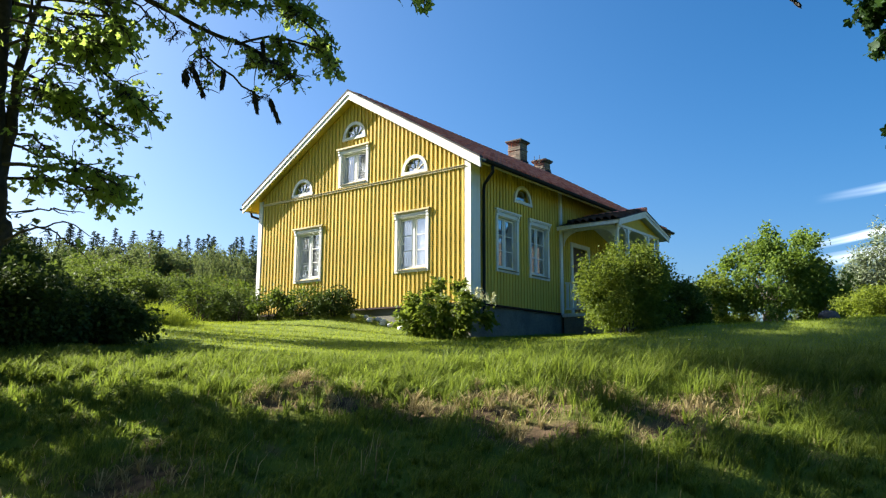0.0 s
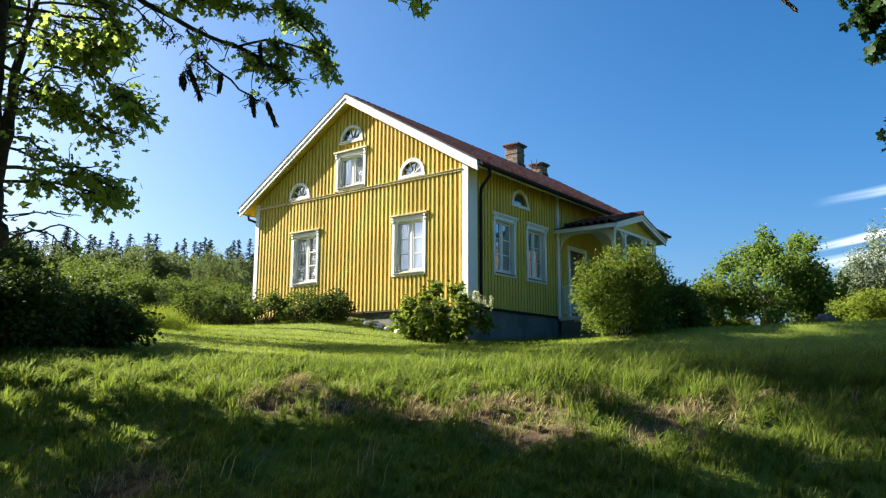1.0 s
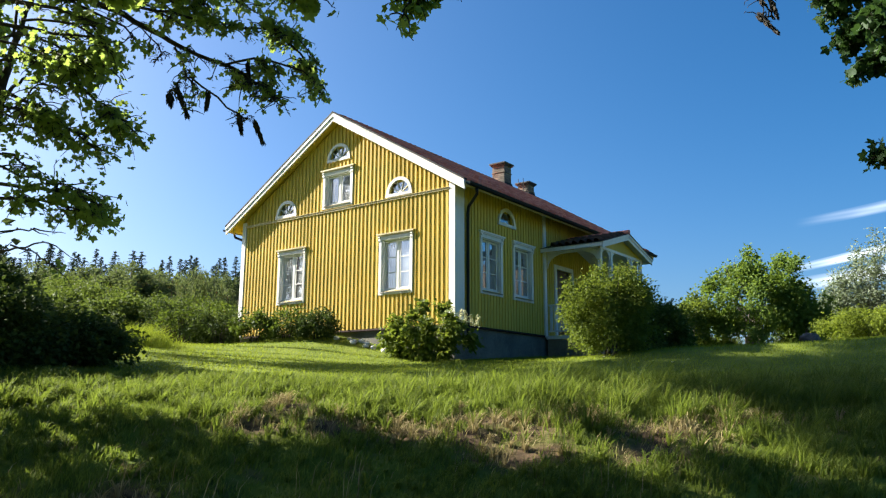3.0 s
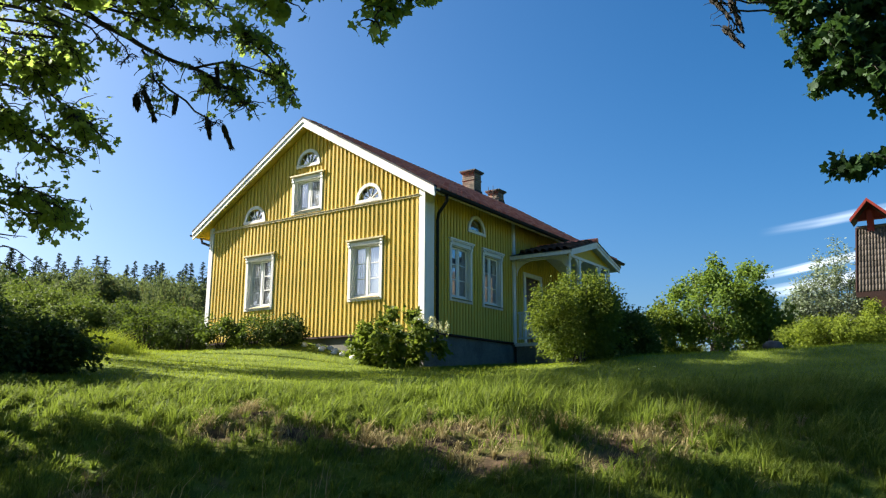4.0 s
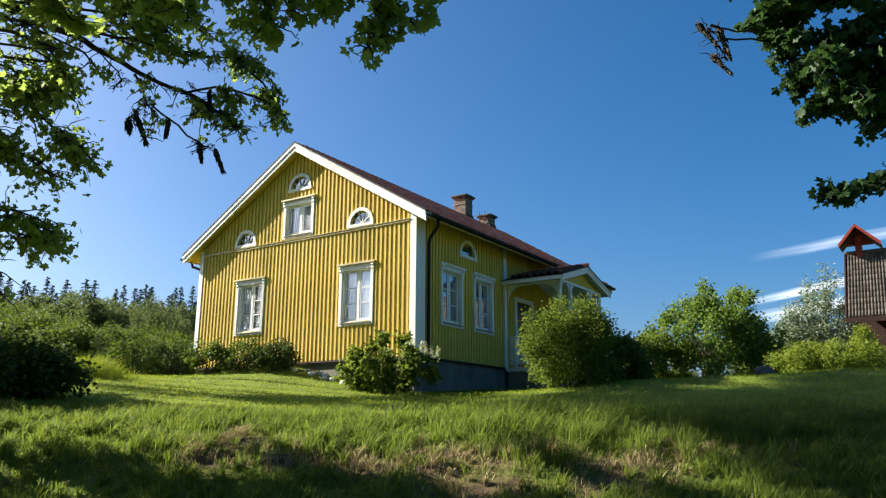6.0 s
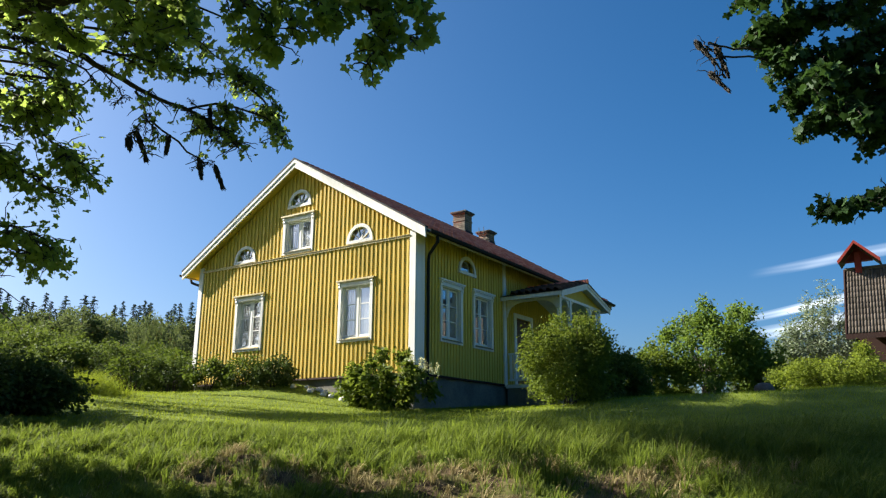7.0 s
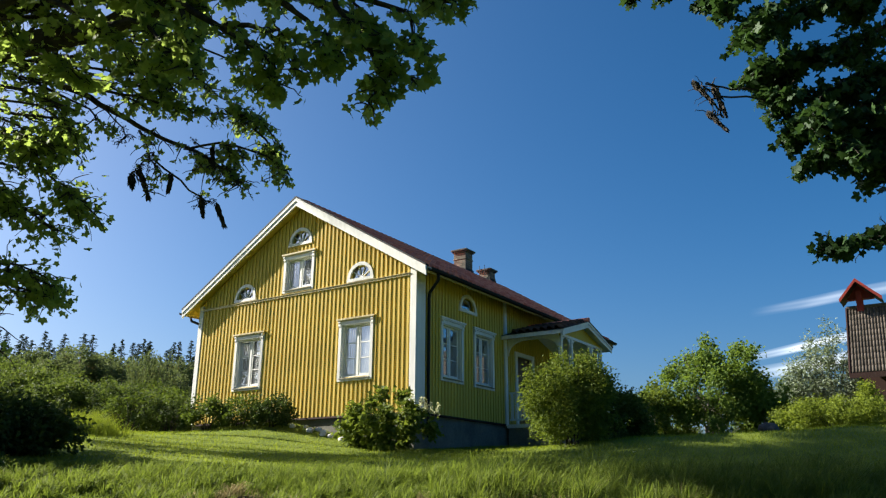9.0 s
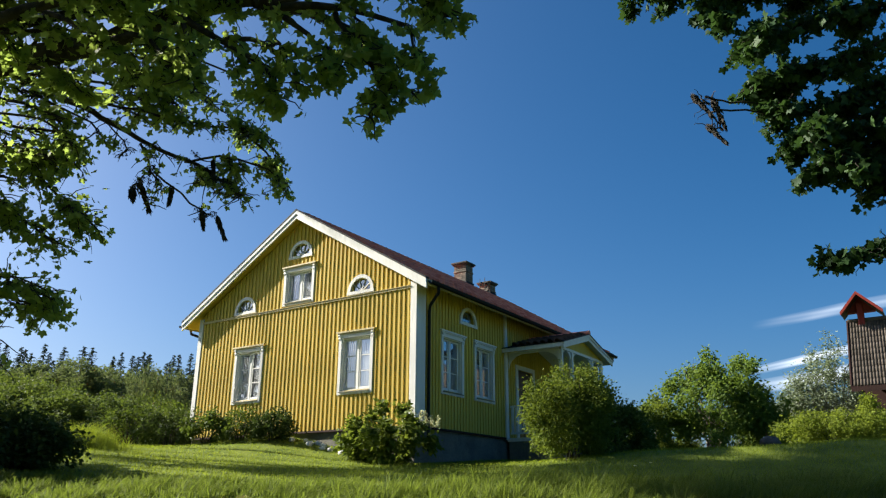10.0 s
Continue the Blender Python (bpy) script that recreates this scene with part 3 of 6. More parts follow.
def lunette(c, z, side):
    bm = bmesh.new()
    n = 20
    arc = [math.pi * k / n for k in range(n + 1)]
    outer = [(LUN_R * math.cos(a), LUN_BASE + LUN_R * math.sin(a)) for a in arc]
    inner = [(LUN_IN * math.cos(a), LUN_BASE + LUN_IN * math.sin(a)) for a in arc]
    fo, fi, bo, bi = ([bm.verts.new((x, y, z)) for x, z in pts] for y in (-0.05, 0.0) for pts in (outer, inner))
    for k in range(n):
        bm.faces.new((fo[k], fo[k + 1], fi[k + 1], fi[k]))
        bm.faces.new((bo[k + 1], bo[k], bi[k], bi[k + 1]))
        bm.faces.new((fo[k + 1], fo[k], bo[k], bo[k + 1]))
        bm.faces.new((fi[k], fi[k + 1], bi[k + 1], bi[k]))
    box(bm, -LUN_R - 0.015, -0.055, 0.0, LUN_R + 0.015, 0.0, LUN_BASE)
    win = part("window", bm, WHITE, house, "white half-round fanlight window", wall_pose(c, z, side))
    bm = bmesh.new()
    for k in range(1, 1 if side else 5):
        a = math.pi * k / 5
        u, w = (math.cos(a), math.sin(a)), (-math.sin(a) * 0.013, math.cos(a) * 0.013)
        prism(bm, [(0.05 * u[0] + w[0], LUN_BASE + 0.05 * u[1] + w[1]), (LUN_IN * u[0] + w[0], LUN_BASE + LUN_IN * u[1] + w[1]),
                   (LUN_IN * u[0] - w[0], LUN_BASE + LUN_IN * u[1] - w[1]), (0.05 * u[0] - w[0], LUN_BASE + 0.05 * u[1] - w[1])], (0.02, 0.045))
    prism(bm, [(0.07 * math.cos(a), LUN_BASE + 0.07 * math.sin(a)) for a in arc[::4]], (0.018, 0.047))
    part("fan_bars", bm, WHITE, win)
    bm = bmesh.new()
    prism(bm, [(1.02 * LUN_IN * math.cos(a), LUN_BASE + 1.02 * LUN_IN * math.sin(a)) for a in arc], (0.050, 0.054))
    part("pane", bm, GLASS, win).visible_shadow = False
    # panel added to lighten the glass, standing in for the reflected sky
    bm = bmesh.new()
    prism(bm, [(0.98 * LUN_IN * math.cos(a), LUN_BASE + 0.98 * LUN_IN * math.sin(a)) for a in arc], (0.075, 0.08))
    part("reflection_panel", bm, GREY_PANEL, win, "grey panel added behind the glass in place of reflected sky")
    return win


for spec in GABLE_WINDOWS:
    window(*spec, False)
for spec in SIDE_WINDOWS:
    window(*spec, True)
for spec in GABLE_LUNETTES:
    lunette(*spec, False)
for spec in SIDE_LUNETTES:
    lunette(*spec, True)


def curtain(m, width, height, waves):
    """A hanging sheet with folds, a few millimetres thick."""
    bm = bmesh.new()
    n = 40
    for k in range(n):
        x0, x1 = -width / 2 + width * k / n, -width / 2 + width * (k + 1) / n
        y0, y1 = (0.025 * math.sin(waves * math.pi * q / n) for q in (k, k + 1))
        v = [bm.verts.new(p) for p in ((x0, y0, 0), (x1, y1, 0), (x1, y1, height), (x0, y0, height))]
        bm.faces.new(v)
    bmesh.ops.remove_doubles(bm, verts=bm.verts[:], dist=1e-4)
    bmesh.ops.solidify(bm, geom=bm.faces[:], thickness=0.004)
    ob = part("curtain", bm, CLOTH, None, "", m, True)
    return tagged(ob, "white cloth curtain hanging behind a window", "curtain", "window curtains")


for c, half, z0, z1, rows in GABLE_WINDOWS[:2]:
    for sx in (-1, 1):
        curtain(Matrix.Translation((c + sx * 0.235, 0.12 + 0.03 * (sx > 0), z0 + 0.10)), 0.47, z1 - z0 - 0.15, 13)
for sx in (-1, 1):
    curtain(Matrix.Translation((-W / 2 + sx * 0.235, 0.12 + 0.03 * (sx > 0), 3.70)), 0.47, 1.0, 12)
    for c, half, z0, z1, rows in SIDE_WINDOWS:
        curtain(pose(-0.14, c + sx * 0.26, z0 + 0.10, 0, 0, 90), 0.38, z1 - z0 - 0.15, 9)

# ---------- roof ----------
bm = bmesh.new()
hw = W / 2 + OVE
prism(bm, [(-W / 2, APEX - 0.08), (-W / 2 + hw, EAVE - 0.08), (-W / 2 + hw, EAVE - 0.12), (-W / 2, APEX - 0.19),
           (-W / 2 - hw, EAVE - 0.12), (-W / 2 - hw, EAVE - 0.08)], (-OVG + 0.03, L + OVG - 0.03))
roof = part("roof", bm, YELLOW, house, "pitched roof with yellow boarded soffit")
for sx in (-1, 1):
    for y0, y1 in ((-OVG - 0.02, -OVG + 0.03), (L + OVG - 0.03, L + OVG + 0.02)):
        bm = bmesh.new()
        prism(bm, [(-W / 2, APEX), (-W / 2 + sx * hw, EAVE), (-W / 2 + sx * hw, EAVE - 0.25), (-W / 2, APEX - 0.25)], (y0, y1))
        prism(bm, [(-W / 2, APEX), (-W / 2 + sx * hw, EAVE), (-W / 2 + sx * hw, EAVE - 0.11), (-W / 2, APEX - 0.11)],
              (y0 - 0.022, y0 - 0.001) if y0 < 0 else (y1 + 0.001, y1 + 0.022))
        part("bargeboard", bm, WHITE, roof, "double white bargeboard")
        bm = bmesh.new()
        prism(bm, [(-W / 2, APEX + 0.050), (-W / 2 + sx * (hw + 0.01), EAVE + 0.046), (-W / 2 + sx * (hw + 0.01), EAVE + 0.003), (-W / 2, APEX + 0.003)],
              (y0 - 0.03, y1 + 0.06) if y0 < 0 else (y0 - 0.06, y1 + 0.03))
        part("verge_flashing", bm, BLACK_METAL, roof)
    bm = bmesh.new()
    x = -W / 2 + sx * (hw + 0.012)
    box(bm, min(x, x + sx * 0.025), -OVG + 0.03, EAVE - 0.17, max(x, x + sx * 0.025), L + OVG - 0.03, EAVE - 0.02)
    part("fascia", bm, CREAM, roof)
    bm = bmesh.new()
    n = 8
    gx0 = x + sx * 0.095
    ring = [(gx0 + 0.075 * math.cos(math.pi + math.pi * k / n), EAVE - 0.06 + 0.085 * math.sin(math.pi + math.pi * k / n)) for k in range(n + 1)]
    ring += [(gx0 + 0.067 * math.cos(math.pi + math.pi * k / n), EAVE - 0.057 + 0.077 * math.sin(math.pi + math.pi * k / n)) for k in range(n, -1, -1)]
    prism(bm, ring, (-OVG + 0.0, L + OVG))
    part("gutter", bm, BLACK_METAL, roof, "black half-round gutter")
# downpipes
for pts in (((0.62, 0.10, 3.45), (0.60, 0.14, 3.30), (0.12, 0.46, 3.10), (0.09, 0.47, 2.95), (0.09, 0.47, 1.6), (0.09, 0.47, -0.55), (0.20, 0.46, -0.68)),
            ((-W - 0.62, 0.08, 3.45), (-W - 0.60, 0.12, 3.32), (-W - 0.12, 0.30, 3.12), (-W - 0.09, 0.30, 2.95), (-W - 0.09, 0.30, -0.5))):
    bm = bmesh.new()
    pipe(bm, pts, 0.042, 10)
    part("downpipe", bm, BLACK_METAL, house, "black round downpipe", smooth=True)

TILE_W, TILE_L = 0.235, 0.36
TP = [(0.0, -0.030), (0.035, -0.024), (0.055, 0.048), (0.085, 0.072), (0.14, 0.062), (0.19, 0.012), (0.239, -0.028)]


def tile_arrays():
    up = [(-0.03, y, z) for y, z in TP]
    lo = [(TILE_L, y, z + 0.048) for y, z in TP]
    lip = [(TILE_L, y, z + 0.008) for y, z in TP]
    k = len(TP)
    f = [(i + 1, i, k + i, k + i + 1) for i in range(k - 1)] + [(k + i + 1, k + i, 2 * k + i, 2 * k + i + 1) for i in range(k - 1)]
    return np.array(up + lo + lip), np.array(f)


tile_v, tile_f = tile_arrays()
one = Soup()
one.add(tile_v, tile_f)
tile_mesh = one.mesh("tile", RED_TILE, False)
cols, rows_n = int((L + 2 * OVG - 0.06) / TILE_W), 15
rest = Soup()
rt = np.array(pose(0, 0, 0, 0, TILT, 0).to_3x3())
tile_list = []
for r in range(rows_n):
    for c in range(cols):
        dist = 0.03 + r * TILE_L
        p = Vector((-W / 2 + dist * math.cos(radians(TILT)), -OVG + 0.04 + c * TILE_W, APEX - dist * math.sin(radians(TILT)) - 0.040))
        if r >= rows_n - 5:
            tile_list.append((r, c, p))
        else:
            rest.add(tile_v @ rt.T + np.array(p), tile_f)
# the far slope
rt2 = np.array((pose(0, 0, 0, 0, 0, 180) @ pose(0, 0, 0, 0, TILT, 0)).to_3x3())
for r in range(rows_n):
    for c in range(cols):
        dist = 0.03 + r * TILE_L
        rest.add(tile_v @ rt2.T + np.array((-W / 2 - dist * math.cos(radians(TILT)), L + OVG - 0.04 - c * TILE_W, APEX - dist * math.sin(radians(TILT)) - 0.040)), tile_f)
tagged(part("roof_tiles", rest.mesh("roof_tiles", RED_TILE), None, roof, "red clay pantiles"), kind="stuff")
bm = bmesh.new()
pipe(bm, [(-W / 2, -OVG - 0.02 + 0.4 * k, APEX - 0.05 + 0.012 * (k % 2)) for k in range(int((L + 2 * OVG) / 0.4) + 1)], 0.075, 8)
part("ridge_cap", bm, RED_TILE, roof)

# ---------- chimneys ----------
def chimney(x, y, wx, wy, z0, z1):
    bm = bmesh.new()
    box(bm, x - wx, y, z0, x, y + wy, z1 - 0.12)
    box(bm, x - wx - 0.02, y - 0.02, z1 - 0.42, x + 0.02, y + wy + 0.02, z1 - 0.36)
    bevel(bm, 0.012)
    ch = part("chimney", bm, CHIMNEY, house, "weathered brown brick chimney")
    return ch


def chimney_cap(ch, x, y, wx, wy, z1):
    bm = bmesh.new()
    box(bm, x - wx - 0.05, y - 0.05, z1 - 0.12, x + 0.05, y + wy + 0.05, z1 - 0.07)
    box(bm, x - wx - 0.09, y - 0.09, z1 - 0.07, x + 0.09, y + wy + 0.09, z1)
    bevel(bm, 0.012)
    part("chimney_cap", bm, CHIMNEY_CAP, ch, "projecting chimney cap")
    bm = bmesh.new()
    box(bm, x - wx - 0.03, y - 0.03, APEX - 0.75, x + 0.03, y + wy + 0.03, APEX - 0.02)
    part("chimney_flashing", bm, BLACK_METAL, ch)


chimney_cap(chimney(-3.93, 8.78, 0.56, 0.52, 5.6, 7.22), -3.93, 8.78, 0.56, 0.52, 7.22)
chimney_cap(chimney(-3.93, 10.66, 0.52, 0.44, 5.6, 6.86), -3.93, 10.66, 0.52, 0.44, 6.86)
bm = bmesh.new()
for x, y in ((-4.35, 10.55), (-4.1, 10.52)):
    pipe(bm, [(x, y, 6.3), (x, y, 7.0)], 0.012, 6)
pipe(bm, [(-4.35, 10.55, 6.7), (-4.1, 10.52, 6.7)], 0.01, 6)
part("roof_ladder", bm, BLACK_METAL, roof, "thin black metal roof ladder")

# ---------- porch ----------
PX, PV0, PV1, PZE, PZA = 2.05, 4.44, 8.22, 2.62, 3.14   # reach, near and far eave, heights of eave and ridge
PVM = (PV0 + PV1) / 2
bm = bmesh.new()
box(bm, 0.03, 4.66, -0.12, PX - 0.2, 8.0, -0.02)
porch = part("porch", bm, WHITE, house, "open white porch with gabled roof and carved brackets")
bm = bmesh.new()
for b in ((0.06, 4.70, -1.6, PX - 0.28, 7.95, -0.12),):
    box(bm, *b)
part("porch_base", bm, CONCRETE, porch, "dark stone porch base")
bm = bmesh.new()
prism(bm, [(PV0, PZE - 0.02), (PVM, PZA - 0.02), (PV1, PZE - 0.02), (PV1, PZE - 0.10), (PVM, PZA - 0.10), (PV0, PZE - 0.10)], (0.03, PX - 0.03), "x")
part("porch_roof", bm, WHITE, porch)
for a, b in ((PV0, PVM), (PV1, PVM)):
    bm = bmesh.new()
    prism(bm, [(a, PZE), (b, PZA), (b, PZA - 0.19), (a, PZE - 0.19)], (PX - 0.03, PX + 0.005), "x")
    prism(bm, [(a, PZE), (b, PZA), (b, PZA - 0.08), (a, PZE - 0.08)], (PX + 0.006, PX + 0.028), "x")
    part("bargeboard", bm, WHITE, porch, "white porch bargeboard")
    bm = bmesh.new()
    a2 = a - 0.04 if a < b else a + 0.04
    prism(bm, [(a2, PZE - 0.01), (b, PZA + 0.025), (b, PZA + 0.003), (a2, PZE - 0.025)], (0.03, PX + 0.05), "x")
    part("roof_felt", bm, TAR, porch, "dark roofing felt")
    bm = bmesh.new()
    y0 = a - 0.02 if a < b else a
    box(bm, 0.03, y0, PZE - 0.14, PX - 0.03, y0 + 0.02, PZE - 0.02)
    part("fascia", bm, WHITE, porch)
ps = Soup()
tilt_p = math.degrees(math.atan((PZA - PZE) / (PVM - PV0)))
for sgn in (-1, 1):
    rp = np.array((pose(0, 0, 0, 0, 0, 90 * sgn) @ pose(0, 0, 0, 0, tilt_p, 0)).to_3x3())
    for r in range(6):
        for c in range(7):
            dist = 0.02 + r * 0.325
            xx = PX - 0.02 - c * TILE_W if sgn > 0 else PX - 0.29 - c * TILE_W + 0.01
            ps.add(tile_v @ rp.T + np.array((xx, PVM + sgn * dist * math.cos(radians(tilt_p)), PZA + 0.028 - dist * math.sin(radians(tilt_p)))), tile_f)
tagged(part("porch_tiles", ps.mesh("porch_tiles", DARK_TILE), None, porch, "dark pantiles, partly darkened for the house's shade"), kind="stuff")
bm = bmesh.new()
pipe(bm, [(0.0 + 0.3 * k, PVM, PZA + 0.06) for k in range(8)], 0.075, 8)
part("ridge_cap", bm, RED_TILE, porch)
# gable panel of the porch, with yellow boards behind the arch
bm = bmesh.new()
prism(bm, [(PV0 + 0.30, PZE - 0.14), (PV1 - 0.30, PZE - 0.14), (PV1 - 0.30, PZE - 0.05), (PVM, PZA - 0.15), (PV0 + 0.30, PZE - 0.05)], (PX - 0.26, PX - 0.23), "x")
part("gable_panel", bm, YELLOW, porch, "yellow boarded porch gable")
POSTS = [4.80, 5.52, 7.05, 7.80]
for v in POSTS:
    bm = bmesh.new()
    box(bm, PX - 0.31, v - 0.055, -0.02, PX - 0.20, v + 0.055, PZE - 0.14)
    bevel(bm, 0.012)
    part("post", bm, WHITE, porch)
for v0, v1 in zip(POSTS, POSTS[1:]):
    for a, d in ((v0 + 0.056, 1), (v1 - 0.056, -1)):
        bm = bmesh.new()
        r = min(0.34, (v1 - v0) * 0.44)
        arc = [(a + d * r * (1 - math.cos(q)), PZE - 0.145 - r * (1 - math.sin(q))) for q in np.linspace(0, math.pi / 2, 8)]
        prism(bm, arc + [(a + d * r, PZE - 0.141), (a, PZE - 0.141)], (PX - 0.275, PX - 0.245), "x")
        part("bracket", bm, WHITE, porch)
bm = bmesh.new()
box(bm, PX - 0.30, PV0 + 0.32, PZE - 0.14, PX - 0.21, PV1 - 0.32, PZE - 0.06)
box(bm, 0.06, POSTS[0] - 0.04, PZE - 0.16, PX - 0.31, POSTS[0] + 0.04, PZE - 0.09)
part("beam", bm, WHITE, porch)
for a, d in ((0.06, 1), (PX - 0.312, -1)):
    bm = bmesh.new()
    arc = [(a + d * 0.55 * (1 - math.cos(q)), PZE - 0.165 - 0.42 * (1 - math.sin(q))) for q in np.linspace(0, math.pi / 2, 9)]
    prism(bm, arc + [(a + d * 0.55, PZE - 0.161), (a, PZE - 0.161)], (POSTS[0] - 0.018, POSTS[0] + 0.018))
    part("bracket", bm, WHITE, porch, "curved white valance board")
# railing with boards on the near side and at the front
for (x0, y0, x1, y1) in ((0.08, POSTS[0], PX - 0.31, POSTS[0]), (PX - 0.255, POSTS[0] + 0.06, PX - 0.255, POSTS[1] - 0.06), (PX - 0.255, POSTS[2] + 0.06, PX - 0.255, POSTS[3] - 0.06)):
    for z in (0.10, 0.88):
        bm = bmesh.new()
        if y0 == y1:
            box(bm, x0, y0 - 0.03, z, x1, y0 + 0.03, z + 0.05)
        else:
            box(bm, x0 - 0.03, y0, z, x0 + 0.03, y1, z + 0.05)
        part("rail", bm, WHITE, porch)
    span = max(x1 - x0, y1 - y0)
    for k in range(int(span / 0.13)):
        bm = bmesh.new()
        q = 0.065 + k * 0.13
        if y0 == y1:
            box(bm, x0 + q - 0.042, y0 - 0.011, 0.15, x0 + q + 0.042, y0 + 0.011, 0.88)
        else:
            box(bm, x0 - 0.011, y0 + q - 0.042, 0.15, x0 + 0.011, y0 + q + 0.042, 0.88)
        part("baluster", bm, WHITE, porch)
for k in range(4):
    bm = bmesh.new()
    box(bm, PX - 0.28 + 0.28 * k, 5.55, -1.6, PX + 0.28 * k, 7.0, -0.15 - 0.17 * k)
    part("step", bm, CONCRETE, porch)

# door
bm = bmesh.new()
for b in ((0.0, DOOR[0] - 0.13, 0.0, 0.045, DOOR[0], DOOR[3] + 0.13), (0.0, DOOR[1], 0.0, 0.045, DOOR[1] + 0.13, DOOR[3] + 0.13),
          (0.0, DOOR[0], DOOR[3], 0.043, DOOR[1], DOOR[3] + 0.13)):
    box(bm, *b)
bevel(bm, 0.005)
door = part("door", bm, WHITE, house, "dark wooden door in a white frame")
bm = bmesh.new()
box(bm, -0.12, DOOR[0], 0.03, -0.07, DOOR[1], DOOR[3])
for a, b, z0, z1 in ((0.08, 0.46, 0.15, 0.9), (0.54, 0.92, 0.15, 0.9), (0.08, 0.46, 1.0, 2.0), (0.54, 0.92, 1.0, 2.0)):
    box(bm, -0.069, DOOR[0] + a, z0, -0.055, DOOR[0] + b, z1)
part("door_leaf", bm, DOOR_WOOD, door, "dark panelled door leaf")
bm = bmesh.new()
pipe(bm, [(-0.069, DOOR[0] + 0.1, 1.0), (-0.01, DOOR[0] + 0.1, 1.0), (-0.005, DOOR[0] + 0.2, 1.0)], 0.012, 8)
part("door_handle", bm, BLACK_METAL, door)
# ---------- the barn with its bell cote ----------
BX0, BX1, BYE, BYR, BZE, BZR = 7.95, 18.0, 18.4, 21.0, 2.55, 5.62
BG = 0.55
barn = thing("barn", (BX0, BYE, BG), "dark red wooden barn with steep grey tile roof", "barn")
TOBARN = Matrix.Translation((-BX0, -BYE, -BG))
bm = bmesh.new()
box(bm, BX0 + 0.35, BYE + 0.9, BG - 1.2, BX1, 2 * BYR - BYE - 0.9, BZE + 0.85)
prism(bm, [(BYE + 0.9, BZE + 0.85), (2 * BYR - BYE - 0.9, BZE + 0.85), (BYR, BZR - 0.25)], (BX0 + 0.35, BX1), "x")
part("wall", bm, BROWN_WOOD, barn, "red-brown board walls, eave shade put into the colour", TOBARN)
slope_b = math.atan2(BZR - BZE, BYR - BYE)
bm = bmesh.new()
prism(bm, [(BYE, BZE), (BYR, BZR), (2 * BYR - BYE, BZE), (2 * BYR - BYE, BZE - 0.12), (BYR, BZR - 0.15), (BYE, BZE - 0.12)], (BX0, BX1), "x")
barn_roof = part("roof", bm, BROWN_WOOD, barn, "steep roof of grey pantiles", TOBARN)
bs = Soup()
down = math.hypot(BYR - BYE, BZR - BZE)
rb = np.array((pose(0, 0, 0, 0, 0, -90) @ pose(0, 0, 0, 0, math.degrees(slope_b), 0)).to_3x3())
for r in range(int(down / TILE_L)):
    for c in range(int((BX1 - BX0 - 0.1) / 0.115)):
        q = 0.05 + r * TILE_L
        bs.add((tile_v * (1, 0.51, 0.42)) @ rb.T + np.array((BX0 + 0.06 + c * 0.115, BYR - q * math.cos(slope_b), BZR + 0.012 - q * math.sin(slope_b))), tile_f)
tagged(part("roof_tiles", bs.mesh("roof_tiles", GREY_TILE), None, barn_roof, "grey-brown pantiles"), kind="stuff")
for ya, yb in ((BYE, BYR), (2 * BYR - BYE, BYR)):
    bm = bmesh.new()
    prism(bm, [(ya, BZE + 0.07), (yb, BZR + 0.09), (yb, BZR - 0.16), (ya, BZE - 0.18)], (BX0 - 0.05, BX0), "x")
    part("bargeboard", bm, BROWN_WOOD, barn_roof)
bm = bmesh.new()
pipe(bm, [(BX0 + 0.5 * k, BYR, BZR + 0.05) for k in range(20)], 0.09, 8)
part("ridge_cap", bm, GREY_TILE, barn_roof)
bm = bmesh.new()
box(bm, BX0, BYE - 0.03, BZE - 0.2, BX1, BYE - 0.003, BZE + 0.01)
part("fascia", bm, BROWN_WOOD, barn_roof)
bm = bmesh.new()
box(bm, BX0 + 1.55, BYE + 0.85, BG + 0.95, BX0 + 2.3, BYE + 0.897, BG + 1.75)
part("window", bm, WHITE, barn, "small white-framed barn window", TOBARN)
# bell cote: one post and a little gabled roof
CX, CY, CZ = 8.50, 20.95, 6.76
bm = bmesh.new()
box(bm, CX - 0.13, CY - 0.13, BZR - 0.5, CX + 0.13, CY + 0.13, CZ - 0.35)
bevel(bm, 0.02)
part("bell_post", bm, RED_PAINT, barn, "red painted bell post", TOBARN)
for sx, reach, fall in ((-1, 0.70, 0.84), (1, 0.88, 0.90)):
    bm = bmesh.new()
    prism(bm, [(CX, CZ), (CX + sx * reach, CZ - fall), (CX + sx * reach, CZ - fall - 0.07), (CX, CZ - 0.08)], (CY - 0.75, CY + 0.6))
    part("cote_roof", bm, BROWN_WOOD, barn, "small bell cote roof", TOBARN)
    bm = bmesh.new()
    prism(bm, [(CX, CZ + 0.02), (CX + sx * (reach + 0.02), CZ - fall + 0.02), (CX + sx * reach, CZ - fall - 0.12), (CX, CZ - 0.12)], (CY - 0.79, CY - 0.75))
    part("cote_board", bm, RED_PAINT, barn, "red bargeboard", TOBARN)
bm = bmesh.new()
prism(bm, [(CX - 0.52, CZ - 0.72), (CX + 0.60, CZ - 0.72), (CX, CZ - 0.10)], (CY + 0.05, CY + 0.1))
part("cote_back", bm, RED_PAINT, barn, "red boards under the bell roof", TOBARN)
bm = bmesh.new()
box(bm, CX - 0.50, CY - 0.10, CZ - 0.80, CX + 0.58, CY + 0.04, CZ - 0.76)
part("cote_beam", bm, RED_PAINT, barn, "", TOBARN)
